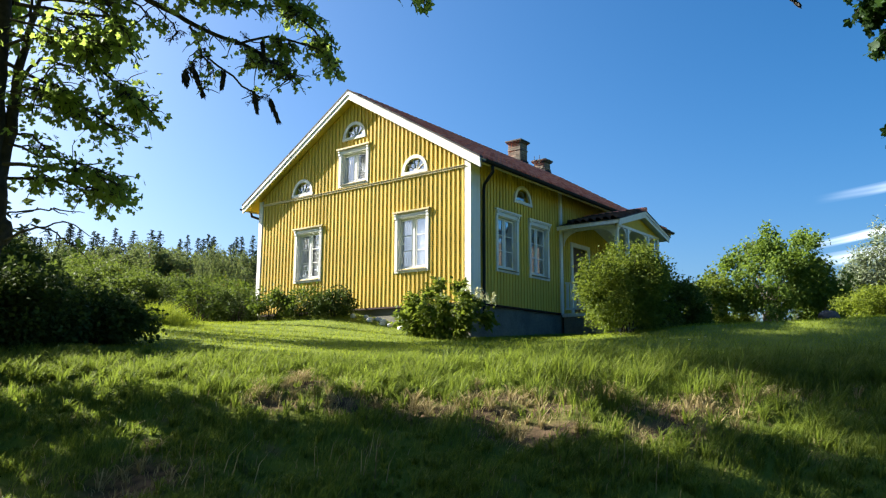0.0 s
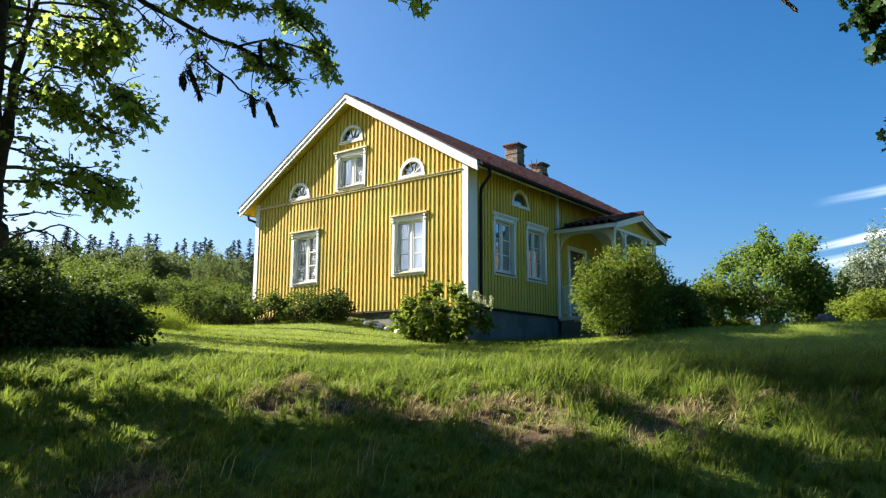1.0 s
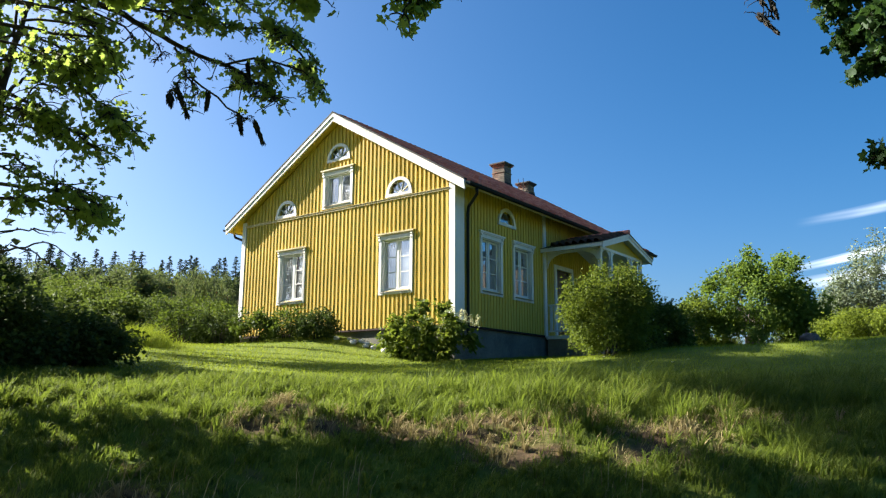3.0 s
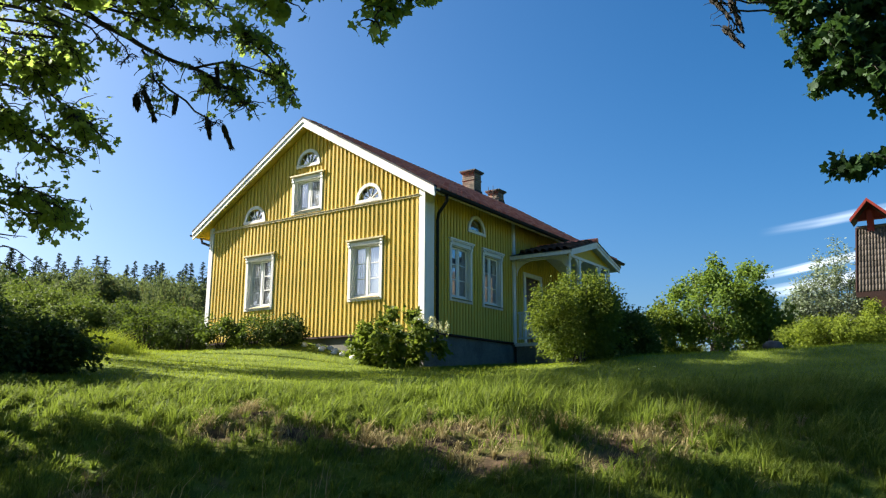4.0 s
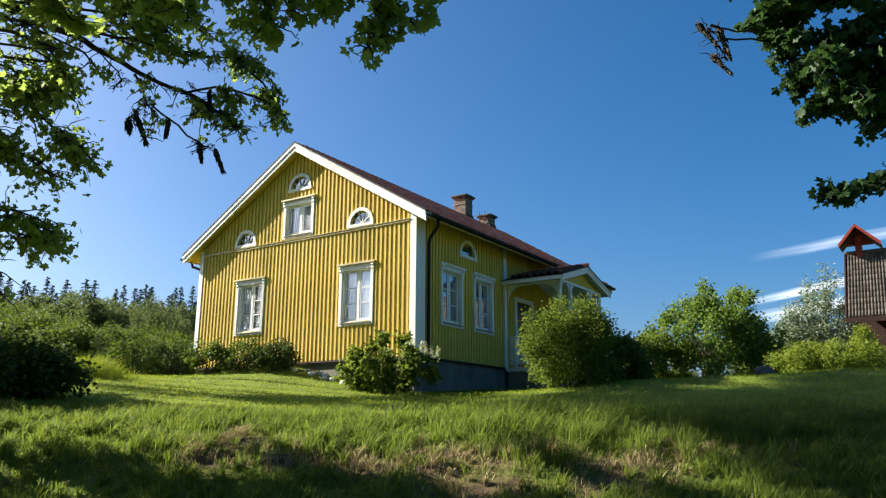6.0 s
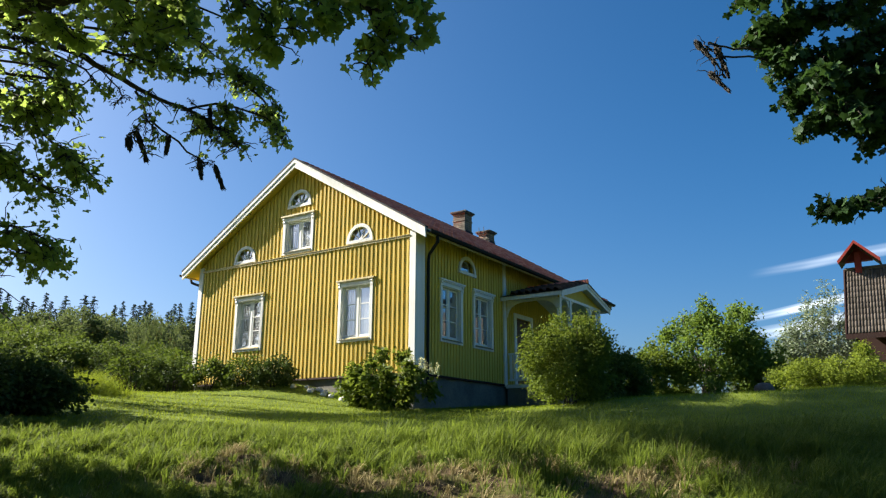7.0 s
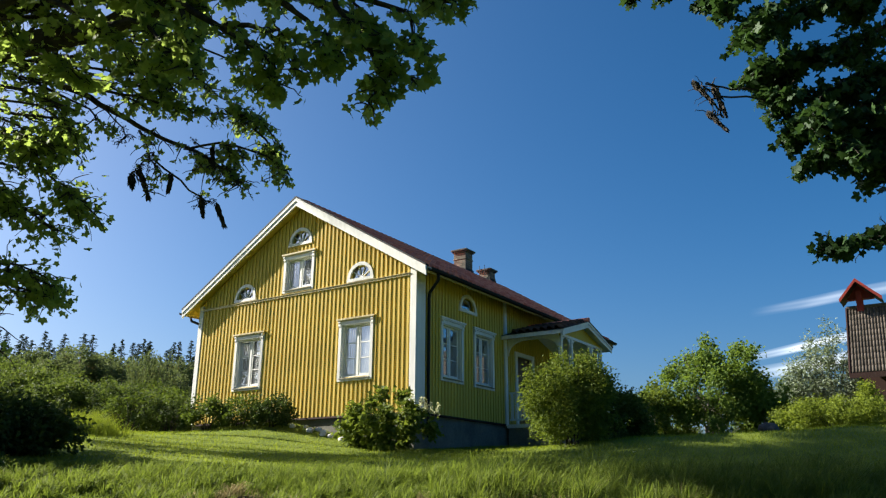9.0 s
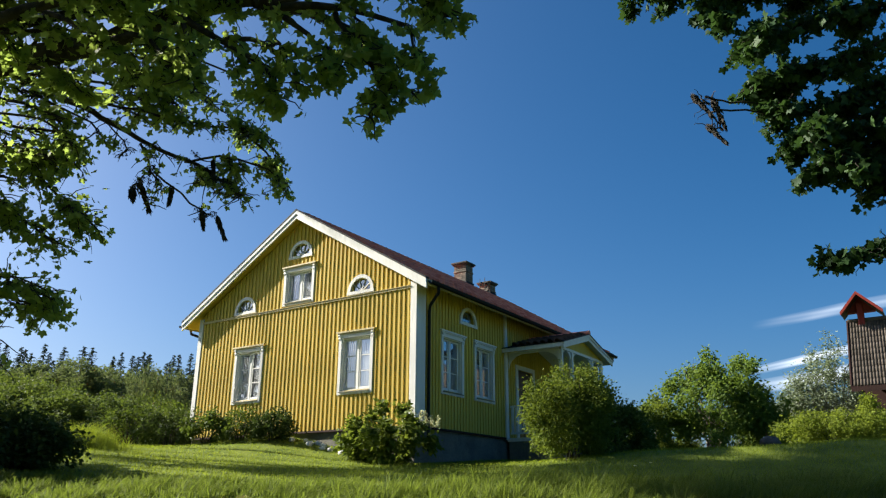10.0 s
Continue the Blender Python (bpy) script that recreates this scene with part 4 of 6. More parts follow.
# ---------- plants ----------
def clump_points(rng, n, radius, centre, clumps, tight, hollow=0.45, low=-0.35, lumpy=0.5):
    """Places of leaves, gathered into clumps near the skin of an uneven rounded body."""
    c = unit(rng.normal(size=(clumps * 3, 3)))
    c = c[c[:, 2] > low][:clumps]
    lump = 0.95 - 0.5 * lumpy + lumpy * patchy(c[:, 0] * 2.4 + 3, c[:, 1] * 2.4 + c[:, 2] * 2.0, 1.0, float(rng.uniform(0, 9)))
    c = c * (lump * rng.uniform(hollow, 1.0, len(c)) ** 0.6)[:, None]
    w = rng.integers(0, len(c), n)
    p = c[w] * np.asarray(radius) + rng.normal(size=(n, 3)) * tight
    return p + np.asarray(centre), unit(c[w] * np.asarray(radius))


def bush(name, base, radius, n, size, material, label, category="bush", kind=SIMPLE, clumps=70, tight=0.10, seed=1, stems=9,
         bark=BARK, droop=0.3, group="", low=-0.8, hollow=0.45, lumpy=0.5):
    """A shrub: stems from the foot and a skin of leafy clumps."""
    rng = np.random.default_rng(seed)
    x, y = base
    z = float(ground_z(x, y))
    ob = thing(name, (x, y, z), label, category, group)
    rx, ry, h = radius
    centre = (0, 0, h * 0.46)
    at, out = clump_points(rng, n, (rx, ry, h * 0.54), centre, clumps, tight, hollow, low, lumpy)
    keep = at[:, 2] > 0.02
    so = Soup()
    leaves(so, rng, at[keep], size, kind, droop, 0.9, 0.4, out[keep] * 0.7)
    part("foliage", so.mesh("foliage", material), None, ob)
    for k in range(stems):
        st = Soup()
        a = 2 * math.pi * k / stems + rng.uniform(-0.3, 0.3)
        f = rng.uniform(0.35, 0.8)
        end = (rx * f * math.cos(a), ry * f * math.sin(a), h * rng.uniform(0.55, 0.9))
        start = (0.10 * rx * math.cos(a), 0.10 * ry * math.sin(a), -0.15)
        mid = (0.35 * end[0], 0.35 * end[1], 0.45 * end[2])
        pts = curve_points((start, mid, end), 9, rng, 0.02 * h)
        tube(st, pts, np.linspace(0.018 * h ** 0.7, 0.004, 9), 5)
        part("stem", st.mesh("stem", bark, True), None, ob)
    return ob


def limb_tree(ob, limbs, seed, leaf_size, twig_every, twig_len, per_twig, material, bark, r0=0.06, moss=0.0):
    """Limbs in ob's space: (points, thickness factor, leafiness). Adds one branch mesh, one crown, and lichen."""
    rng = np.random.default_rng(seed)
    crown, beard = Soup(), Soup()
    for ctrl, thick, leafy in limbs:
        wood = Soup()
        ctrl = np.asarray(ctrl, float)
        length = np.linalg.norm(np.diff(ctrl, axis=0), axis=1).sum()
        n = max(8, int(length / 0.16))
        pts = curve_points(ctrl, n, rng, 0.018)
        tube(wood, pts, np.linspace(r0 * thick, 0.008, n), 7)
        tan = unit(np.gradient(pts, axis=0))
        for i in range(1, n):
            f = i / (n - 1)
            if leafy > 2.3 and f < 0.5:
                continue
            for _ in range(rng.poisson((0.15 if leafy < 0.2 else 1.0) * 0.16 / twig_every * (0.45 + 0.75 * f) * max(1.0, leafy) * (1.25 if length < 2.2 else 1.0)) + (i == n - 1)):
                way = unit(rng.normal(size=3) * (1, 1, 0.4) + tan[i] * 0.7 + (0, 0, -0.2))
                ln = twig_len * rng.uniform(0.4, 1.15)
                end = pts[i] + way * ln + (0, 0, -0.12 * ln)
                tw = curve_points((pts[i], pts[i] + way * ln * 0.55, end), 6, rng, 0.012)
                tube(wood, tw, np.linspace(0.009, 0.003, 6), 4)
                if rng.uniform() > leafy:
                    if moss and rng.uniform() < 0.4:
                        k = 44
                        q = rng.uniform(0.3, 1, k)
                        at = tw[0] + (tw[-1] - tw[0]) * q[:, None] + rng.normal(size=(k, 3)) * 0.015
                        leaves(beard, rng, at, 0.03, NARROW, 0.8, 0.2, 0.5)
                    continue
                k = rng.poisson(per_twig)
                if not k:
                    continue
                q = rng.uniform(0.25, 1.08, k) ** 0.8
                at = tw[0] + (tw[-1] - tw[0]) * q[:, None] + rng.normal(size=(k, 3)) * 0.12 * twig_len
                if leafy > 1.5:
                    leaves(crown, rng, at, 1.5 * leaf_size, SIMPLE, 0.42, 1.3, 0.35)
                else:
                    leaves(crown, rng, at, leaf_size, PALMATE, 0.55, 0.4, 0.35)
            if moss and rng.uniform() < moss:
                k = 40
                at = pts[i] + rng.normal(size=(k, 3)) * (0.03, 0.03, 0.02)
                leaves(beard, rng, at, 0.035, NARROW, 0.8, 0.2, 0.5)
        part("branch", wood.mesh("branch", bark, True), None, ob)
    part("crown", crown.mesh("crown", material), None, ob)
    if beard.n:
        tagged(part("lichen", beard.mesh("lichen", MOSS), None, ob, "grey beard lichen on the twigs"), kind="stuff")


def tufts(ob, off, rows):
    """Beard lichen: ragged tufts that hang from one place to another and taper, with a width at the top."""
    rng = np.random.default_rng(16)
    for a, b, w in rows:
        so = Soup()
        a, b = np.asarray(a) - off, np.asarray(b) - off
        n = 420
        q = rng.uniform(0, 1, n) ** 1.3
        at = a + (b - a) * q[:, None] + rng.normal(size=(n, 3)) * (0.32 * w * (1.05 - q))[:, None]
        leaves(so, rng, at, 0.075, NARROW, 0.3, 0.2, 0.5, unit(b - a)[None] * 6.0)
        tagged(part("lichen_tuft", so.mesh("lichen_tuft", MOSS), None, ob, "ragged grey-brown beard lichen"), kind="stuff")


def bearing(az, el, dist):
    """A point seen from the camera at a bearing and height in degrees."""
    return np.array((EYE[0] - dist * math.sin(radians(az)), EYE[1] + dist * math.cos(radians(az)), EYE[2] + dist * math.tan(radians(el))))


def with_shoots(rng, boughs, off, every, length, droop=0.12):
    """The boughs given and the side limbs that leave them to either side, flat and drooping at the tips."""
    out = []
    for ctrl, thick, leafy in boughs:
        c = np.asarray(ctrl, float) - off
        c[-1] = 0.7 * c[-1] + 0.3 * c[-2]
        out.append((c, thick, leafy))
        run = np.linalg.norm(np.diff(c, axis=0), axis=1).sum()
        pts = curve_points(c, 24, rng, 0.0)
        tan = unit(np.gradient(pts, axis=0))
        for k in range(int(run / every) if leafy > 0.4 and thick > 0.42 else 0):
            i = int(rng.integers(5, 22))
            flat = np.array((tan[i][1], -tan[i][0], 0.0)) * (1 if k % 2 else -1)
            way = unit(tan[i] * rng.uniform(0.5, 1.0) + flat * rng.uniform(0.5, 1.0) + (0, 0, rng.uniform(-0.25, 0.1)))
            ln = length * rng.uniform(0.5, 1.0) * (1.1 - 0.5 * i / 24)
            end = pts[i] + way * ln - np.array((0, 0, droop * ln))
            out.append((np.array((pts[i], pts[i] + 0.5 * way * ln + (0, 0, 0.03), end)), 0.3 * thick + 0.1, min(1.0, leafy + 0.1)))
    return out


# the maple whose boughs hang over the bank
maple_base = (1.55, -11.62)
mz = float(ground_z(*maple_base))
maple = thing("maple_tree", (*maple_base, mz), "big maple with dark trunk and sunlit overhanging boughs", "tree")
off = np.array((*maple_base, mz))
st = Soup()
rng = np.random.default_rng(3)
trunk = np.array(((1.40, -11.80, mz - 0.3), (1.44, -11.80, -0.76), (1.53, -11.74, -0.16), (1.54, -11.79, 0.58), (1.51, -11.86, 1.27), (1.51, -11.87, 1.98), (1.51, -11.88, 2.57),
                  (1.50, -11.89, 3.31), (1.48, -11.96, 4.60), (1.44, -12.0, 6.0), (1.4, -12.0, 7.6))) - off
tp = curve_points(trunk, 44, rng, 0.010)
tr = np.interp(np.linspace(0, 1, 44), (0, 0.06, 0.2, 0.6, 1), (0.26, 0.15, 0.125, 0.13, 0.05)) * (1 + 0.08 * np.sin(np.arange(44) * 1.3))
tube(st, tp, tr, 14)
for stem, r0, r1 in ((((1.56, -11.75, 0.45), (1.58, -11.70, 1.05), (1.58, -11.68, 1.56), (1.60, -11.65, 2.00), (1.62, -11.58, 2.43), (1.65, -11.53, 2.78), (1.67, -11.46, 3.22)), 0.085, 0.02),
                     (((1.58, -11.68, 1.52), (1.59, -11.68, 1.89), (1.60, -11.63, 2.34), (1.60, -11.63, 2.79), (1.60, -11.64, 3.24)), 0.03, 0.014),
                     (((1.58, -11.69, 1.59), (1.62, -11.58, 1.83), (1.69, -11.42, 2.06)), 0.035, 0.012)):
    tube(st, curve_points(np.array(stem) - off, 18, rng, 0.012), np.linspace(r0, r1, 18), 9)
part("trunk", st.mesh("trunk", BARK, True), None, maple, "dark trunk")
bm = bmesh.new()
bmesh.ops.create_icosphere(bm, subdivisions=3, radius=1.0)
for v in bm.verts:
    v.co = Vector((v.co.x * 0.14, v.co.y * 0.14, v.co.z * 0.20)) * (1 + 0.35 * noise.noise(v.co * 1.7))
part("burl", bm, BARK, maple, "knotty burl", Matrix.Translation(Vector((1.57, -11.72, -0.15)) - Vector(off)), True)
# sunlit limbs by the trunk
SUNNY = [
    (((1.71, -11.91, 2.2), (2.27, -11.43, 2.01), (2.79, -11.11, 1.56), (3.35, -10.8, 1.14)), 0.7, 1),
    (((1.81, -11.92, 1.82), (2.21, -11.56, 1.55), (2.61, -11.26, 1.21), (2.97, -11.06, 0.91)), 0.6, 1),
    (((1.74, -11.83, 2.59), (2.26, -11.46, 2.44), (2.79, -11.13, 2.26), (3.18, -11.1, 1.78)), 0.6, 1),
    (((1.82, -11.89, 2.83), (2.27, -11.43, 2.85), (2.66, -11.15, 2.58), (2.97, -11.07, 2.02)), 0.6, 1),
    (((1.83, -11.87, 1.55), (2.17, -11.66, 1.46), (2.5, -11.48, 1.27), (2.8, -11.4, 0.99)), 0.5, 0.9),
    (((1.83, -11.86, 1.23), (2.26, -11.74, 1.21), (2.7, -11.61, 1.12)), 0.35, 0.15),
    (((1.84, -11.84, 0.96), (2.27, -11.71, 0.84), (2.69, -11.62, 0.59)), 0.4, 0.8),
    (((1.76, -11.78, 0.62), (2.25, -11.48, 0.58), (2.73, -11.24, 0.43), (3.2, -11.05, 0.25)), 0.6, 1),
    (((1.86, -11.8, 0.40), (2.23, -11.52, 0.40), (2.61, -11.24, 0.32), (2.96, -11.08, 0.19)), 0.5, 1),
    (((1.76, -11.78, 0.86), (2.22, -11.55, 0.66), (2.67, -11.36, 0.52), (3.1, -11.25, 0.39)), 0.4, 0.7),
    (((1.88, -11.75, -0.3), (2.3, -11.64, -0.17), (2.79, -11.41, -0.12)), 0.4, 0.05),
    (((2.35, -11.66, -0.18), (2.53, -11.49, -0.25), (2.7, -11.37, -0.43)), 0.25, 0.05),
    (((1.87, -11.77, -0.01), (2.27, -11.71, 0.03), (2.73, -11.54, -0.02)), 0.25, 0.05),
    (((1.81, -11.92, 2.03), (2.15, -11.71, 2.12), (2.53, -11.42, 2.05), (2.85, -11.29, 2.04)), 0.5, 1),
    (((1.73, -11.87, 2.36), (2.14, -11.73, 2.43), (2.61, -11.48, 2.18), (2.99, -11.47, 1.73)), 0.5, 1),
    (((1.63, -12.12, 3.45), (2.09, -11.85, 3.27), (2.61, -11.49, 3.18), (3.05, -11.34, 2.73)), 0.6, 1),
    (((1.83, -11.89, 1.4), (2.1, -11.82, 1.43), (2.4, -11.72, 1.66), (2.7, -11.61, 1.69)), 0.3, 0.5),
    (((1.74, -12.13, 2.4), (2.01, -12.42, 1.93), (2.27, -12.74, 1.35)), 0.6, 1),
    (((1.77, -12.03, 1.17), (2.02, -12.37, 0.76), (2.28, -12.71, 0.5)), 0.6, 1),
]
# smaller limbs between the two boughs
FILL = [
    (((2.14, -12.19, 3.57), (2.74, -11.44, 3.62), (3.43, -10.73, 3.53), (4.1, -10.21, 3.36)), 0.5, 1),
    (((2.16, -12.12, 3.14), (2.73, -11.47, 3.06), (3.31, -10.93, 2.9), (3.91, -10.48, 2.74)), 0.5, 1),
    (((2.12, -12.24, 3.87), (2.85, -11.22, 4.12), (3.58, -10.49, 4.02), (4.24, -10.03, 3.82)), 0.5, 1),
    (((2.19, -12.05, 2.72), (2.83, -11.57, 2.52), (3.43, -11.27, 2.23)), 0.4, 1),
    (((2.13, -12.21, 4.37), (3.09, -11.05, 4.56), (4.13, -10.17, 4.33)), 0.5, 1),
    (((2.43, -11.48, 3.23), (3.24, -10.79, 3.24), (3.95, -10.43, 3.38)), 0.4, 1),
    (((2.07, -12.39, 4.77), (2.91, -11.4, 5.01), (3.74, -10.73, 4.83)), 0.5, 1),
    (((2.18, -12.07, 2.2), (2.76, -11.71, 2.05), (3.3, -11.51, 1.75)), 0.4, 1),
    (((2.51, -12.06, 3.09), (3.13, -11.18, 2.96), (3.61, -10.75, 2.94), (4.07, -10.43, 2.8)), 0.5, 1),
    (((2.71, -11.59, 3.13), (3.32, -11.05, 2.74), (3.88, -10.71, 2.4)), 0.4, 1),
    (((2.79, -11.42, 3.5), (3.54, -10.68, 3.4), (4.34, -10.07, 2.89)), 0.5, 1),
    (((2.68, -11.65, 2.8), (3.25, -11.17, 2.41), (3.65, -11.08, 2.05)), 0.4, 1),
    (((3.24, -10.6, 3.79), (4.08, -9.91, 3.45), (4.56, -9.8, 2.79)), 0.4, 1),
    (((2.55, -11.95, 3.44), (3.1, -11.47, 3.59), (3.92, -10.64, 3.44)), 0.5, 1),
    (((2.57, -11.9, 2.35), (3.07, -11.52, 2.3), (3.52, -11.31, 1.85)), 0.4, 1),
    (((3.44, -10.27, 3.4), (3.9, -10.15, 2.99), (4.44, -9.95, 2.61)), 0.3, 0.9),
]
# the lichen-hung bough that reaches out before the sky
LICHEN = [
    (((1.67, -12.0, 3.39), (2.41, -11.13, 3.02), (2.95, -10.81, 2.63), (3.49, -10.57, 2.29), (4.04, -10.35, 2.0), (4.6, -10.16, 1.61), (5.0, -10.21, 1.34)), 1.5, 0.3),
    (((3.83, -10.79, 2.11), (4.07, -10.77, 1.71), (4.32, -10.76, 1.43)), 0.5, 0.35),
    (((3.89, -10.68, 1.78), (4.01, -10.87, 1.58), (4.13, -11.06, 1.38)), 0.3, 0),
    (((3.85, -10.75, 1.63), (4.05, -10.81, 1.41), (4.25, -10.87, 1.21)), 0.25, 0),
    (((3.91, -10.66, 1.79), (4.19, -10.48, 1.49), (4.45, -10.36, 1.31), (4.64, -10.33, 1.2)), 0.4, 0.12),
    (((4.1, -10.39, 1.97), (4.42, -10.29, 1.8), (4.57, -10.42, 1.51)), 0.35, 0.75),
    (((3.26, -11.47, 2.54), (3.62, -11.01, 2.57), (3.92, -10.7, 2.49), (4.21, -10.44, 2.39), (4.55, -10.15, 2.39), (4.87, -9.92, 2.31), (5.1, -9.8, 1.94)), 0.6, 0.8),
    (((4.38, -10.02, 2.5), (4.7, -9.84, 2.24), (4.96, -9.75, 1.85), (5.17, -9.73, 1.6)), 0.5, 0.9),
    (((4.13, -10.34, 1.98), (4.5, -10.08, 2.01), (4.88, -9.84, 1.87), (5.15, -9.74, 1.65)), 0.5, 0.85),
    (((4.17, -10.29, 1.95), (4.53, -10.15, 1.74), (4.85, -10.08, 1.44)), 0.4, 0.6),
    (((3.59, -11.18, 2.29), (3.91, -11.02, 1.93), (4.06, -11.17, 1.75)), 0.25, 0.1),
]
# the thick bough and its limbs over the bank
OVERHEAD = [
    (((2.01, -12.58, 2.8), (3.22, -11.45, 3.24), (4.37, -10.88, 3.6), (5.51, -10.54, 3.47), (6.69, -10.35, 2.76), (7.4, -10.67, 1.95)), 3.4, 0.9),
    (((6.34, -11.26, 2.69), (6.85, -10.87, 2.65), (7.39, -10.55, 2.41), (7.57, -10.54, 1.96)), 0.9, 1),
    (((6.95, -10.65, 2.49), (7.11, -10.64, 2.05), (7.25, -10.62, 1.78), (7.28, -10.70, 1.60)), 0.5, 1),
    (((5.44, -11.6, 2.74), (5.86, -11.36, 2.43), (6.26, -11.2, 2.1), (6.5, -11.23, 1.56)), 0.8, 1),
    (((6.1, -11.55, 2.24), (6.47, -11.33, 2.1), (6.82, -11.18, 1.6)), 0.6, 1),
    (((6.34, -11.26, 2.69), (7.21, -10.56, 2.96), (7.63, -10.38, 2.74), (7.82, -10.38, 2.54)), 0.8, 1),
    (((5.36, -11.55, 2.81), (5.65, -11.57, 2.27), (5.82, -11.76, 1.67)), 0.6, 1),
    (((4.29, -11.99, 2.56), (4.82, -11.72, 2.68), (5.29, -11.6, 2.35), (5.63, -11.69, 1.85)), 0.8, 1),
    (((6.34, -11.26, 2.69), (6.75, -11.05, 2.34), (6.97, -11.04, 1.97)), 0.7, 1),
    (((6.78, -10.8, 2.72), (7.1, -10.72, 2.15), (7.5, -10.59, 1.78)), 0.6, 1),
    (((3.85, -13.04, 2.22), (4.61, -12.57, 2.52), (5.35, -12.26, 2.59), (6.11, -12.05, 2.59)), 1.4, 1),
    (((3.49, -12.3, 2.51), (4.09, -12.17, 2.24), (4.7, -12.08, 1.96)), 0.7, 1),
    (((4.12, -12.35, 2.85), (4.68, -12.11, 2.57), (5.21, -11.98, 2.17)), 0.7, 1),
    (((3.37, -12.61, 2.71), (4.0, -12.38, 2.42), (4.56, -12.35, 2.42)), 0.8, 1),
    (((5.7, -11.77, 2.95), (6.19, -11.38, 3.12), (6.86, -10.91, 3.08), (7.46, -10.62, 3.14)), 0.9, 1),
    (((3.46, -12.97, 3.26), (4.34, -12.35, 3.43), (5.33, -11.77, 3.59), (6.44, -11.29, 3.47)), 1.2, 1),
]
limb_tree(maple, with_shoots(rng, SUNNY + FILL, off, 0.5, 0.45, 0.08), 11, 0.076, 0.105, 0.34, 6.2, MAPLE, BARK, 0.042, 0.0)
limb_tree(maple, with_shoots(rng, LICHEN, off, 0.8, 0.30, 0.0), 13, 0.066, 0.065, 0.25, 6.0, MAPLE, BARK, 0.032, 0.16)
limb_tree(maple, with_shoots(rng, OVERHEAD, off, 0.42, 0.42, 0.05), 14, 0.098, 0.10, 0.24, 4.0, MAPLE, BARK, 0.05, 0.0)
limbs = []
# limbs overhead, mostly unseen, added to keep skylight off the bank
for k in range(34):
    e = bearing(rng.uniform(5, 70), rng.uniform(45, 68) if k > 6 else rng.uniform(39, 50), rng.uniform(4.6, 8.0)) - off
    s0 = np.array((-0.1, -0.35, max(5.6, e[2] - rng.uniform(0.6, 1.4))))
    limbs.append(((s0, 0.45 * s0 + 0.55 * e + (0, 0, 0.35), e), 0.8, 1.0 if k < 7 else 2.2))


def reach(n, d, s, z):
    """Limbs from the trunk to places within a stretch of the plan."""
    for k in range(n):
        x, y = plan(rng.uniform(*d), rng.uniform(*s))
        e = np.array((x, y, rng.uniform(*z))) - off
        s0 = np.array((-0.05, -0.2, max(0.6, e[2] + rng.uniform(-0.5, 0.3))))
        limbs.append(((s0, 0.5 * (s0 + e) + (0, 0, 0.3), e), 0.7, 2.4))


# outer limbs on the sunny side and the top, added out of view to cast shade
reach(12, (8.6, 9.9), (-8.2, -6.5), (0.9, 2.1))
reach(6, (7.5, 8.7), (-8.0, -6.4), (0.6, 2.0))
reach(7, (7.6, 9.2), (-9.2, -7.2), (1.0, 2.2))
reach(8, (7.9, 9.3), (-7.8, -6.4), (0.9, 1.9))
reach(15, (9.0, 10.4), (-7.8, -6.4), (1.9, 3.0))
reach(9, (10.4, 11.5), (-8.3, -6.9), (3.9, 5.1))
reach(4, (8.2, 9.0), (-8.0, -6.6), (-0.4, 0.6))
reach(12, (5.0, 7.5), (-6.5, -4.2), (4.6, 6.2))
reach(14, (5.5, 7.8), (-8.6, -5.4), (3.4, 5.2))
reach(4, (8.0, 8.7), (-8.4, -7.0), (0.1, 0.9))
reach(16, (0.5, 5.5), (-6.0, 2.0), (4.6, 6.8))
reach(26, (6.0, 8.3), (-8.2, -4.8), (5.3, 8.0))
reach(9, (8.5, 9.5), (-7.6, -6.0), (5.4, 6.8))
limb_tree(maple, limbs, 15, 0.094, 0.165, 0.34, 10.5, MAPLE, BARK, 0.055, 0.0)
tufts(maple, off, (((4.67, -10.30, 1.20), (4.72, -10.23, 0.99), 0.03), ((4.56, -10.43, 1.26), (4.58, -10.40, 1.08), 0.025), ((4.01, -10.87, 1.56), (4.08, -10.76, 1.27), 0.035),
                   ((4.10, -11.0, 1.42), (4.13, -11.0, 1.32), 0.04), ((4.21, -10.58, 1.56), (4.20, -10.59, 1.40), 0.03), ((4.44, -10.26, 1.96), (4.46, -10.23, 1.72), 0.02)))

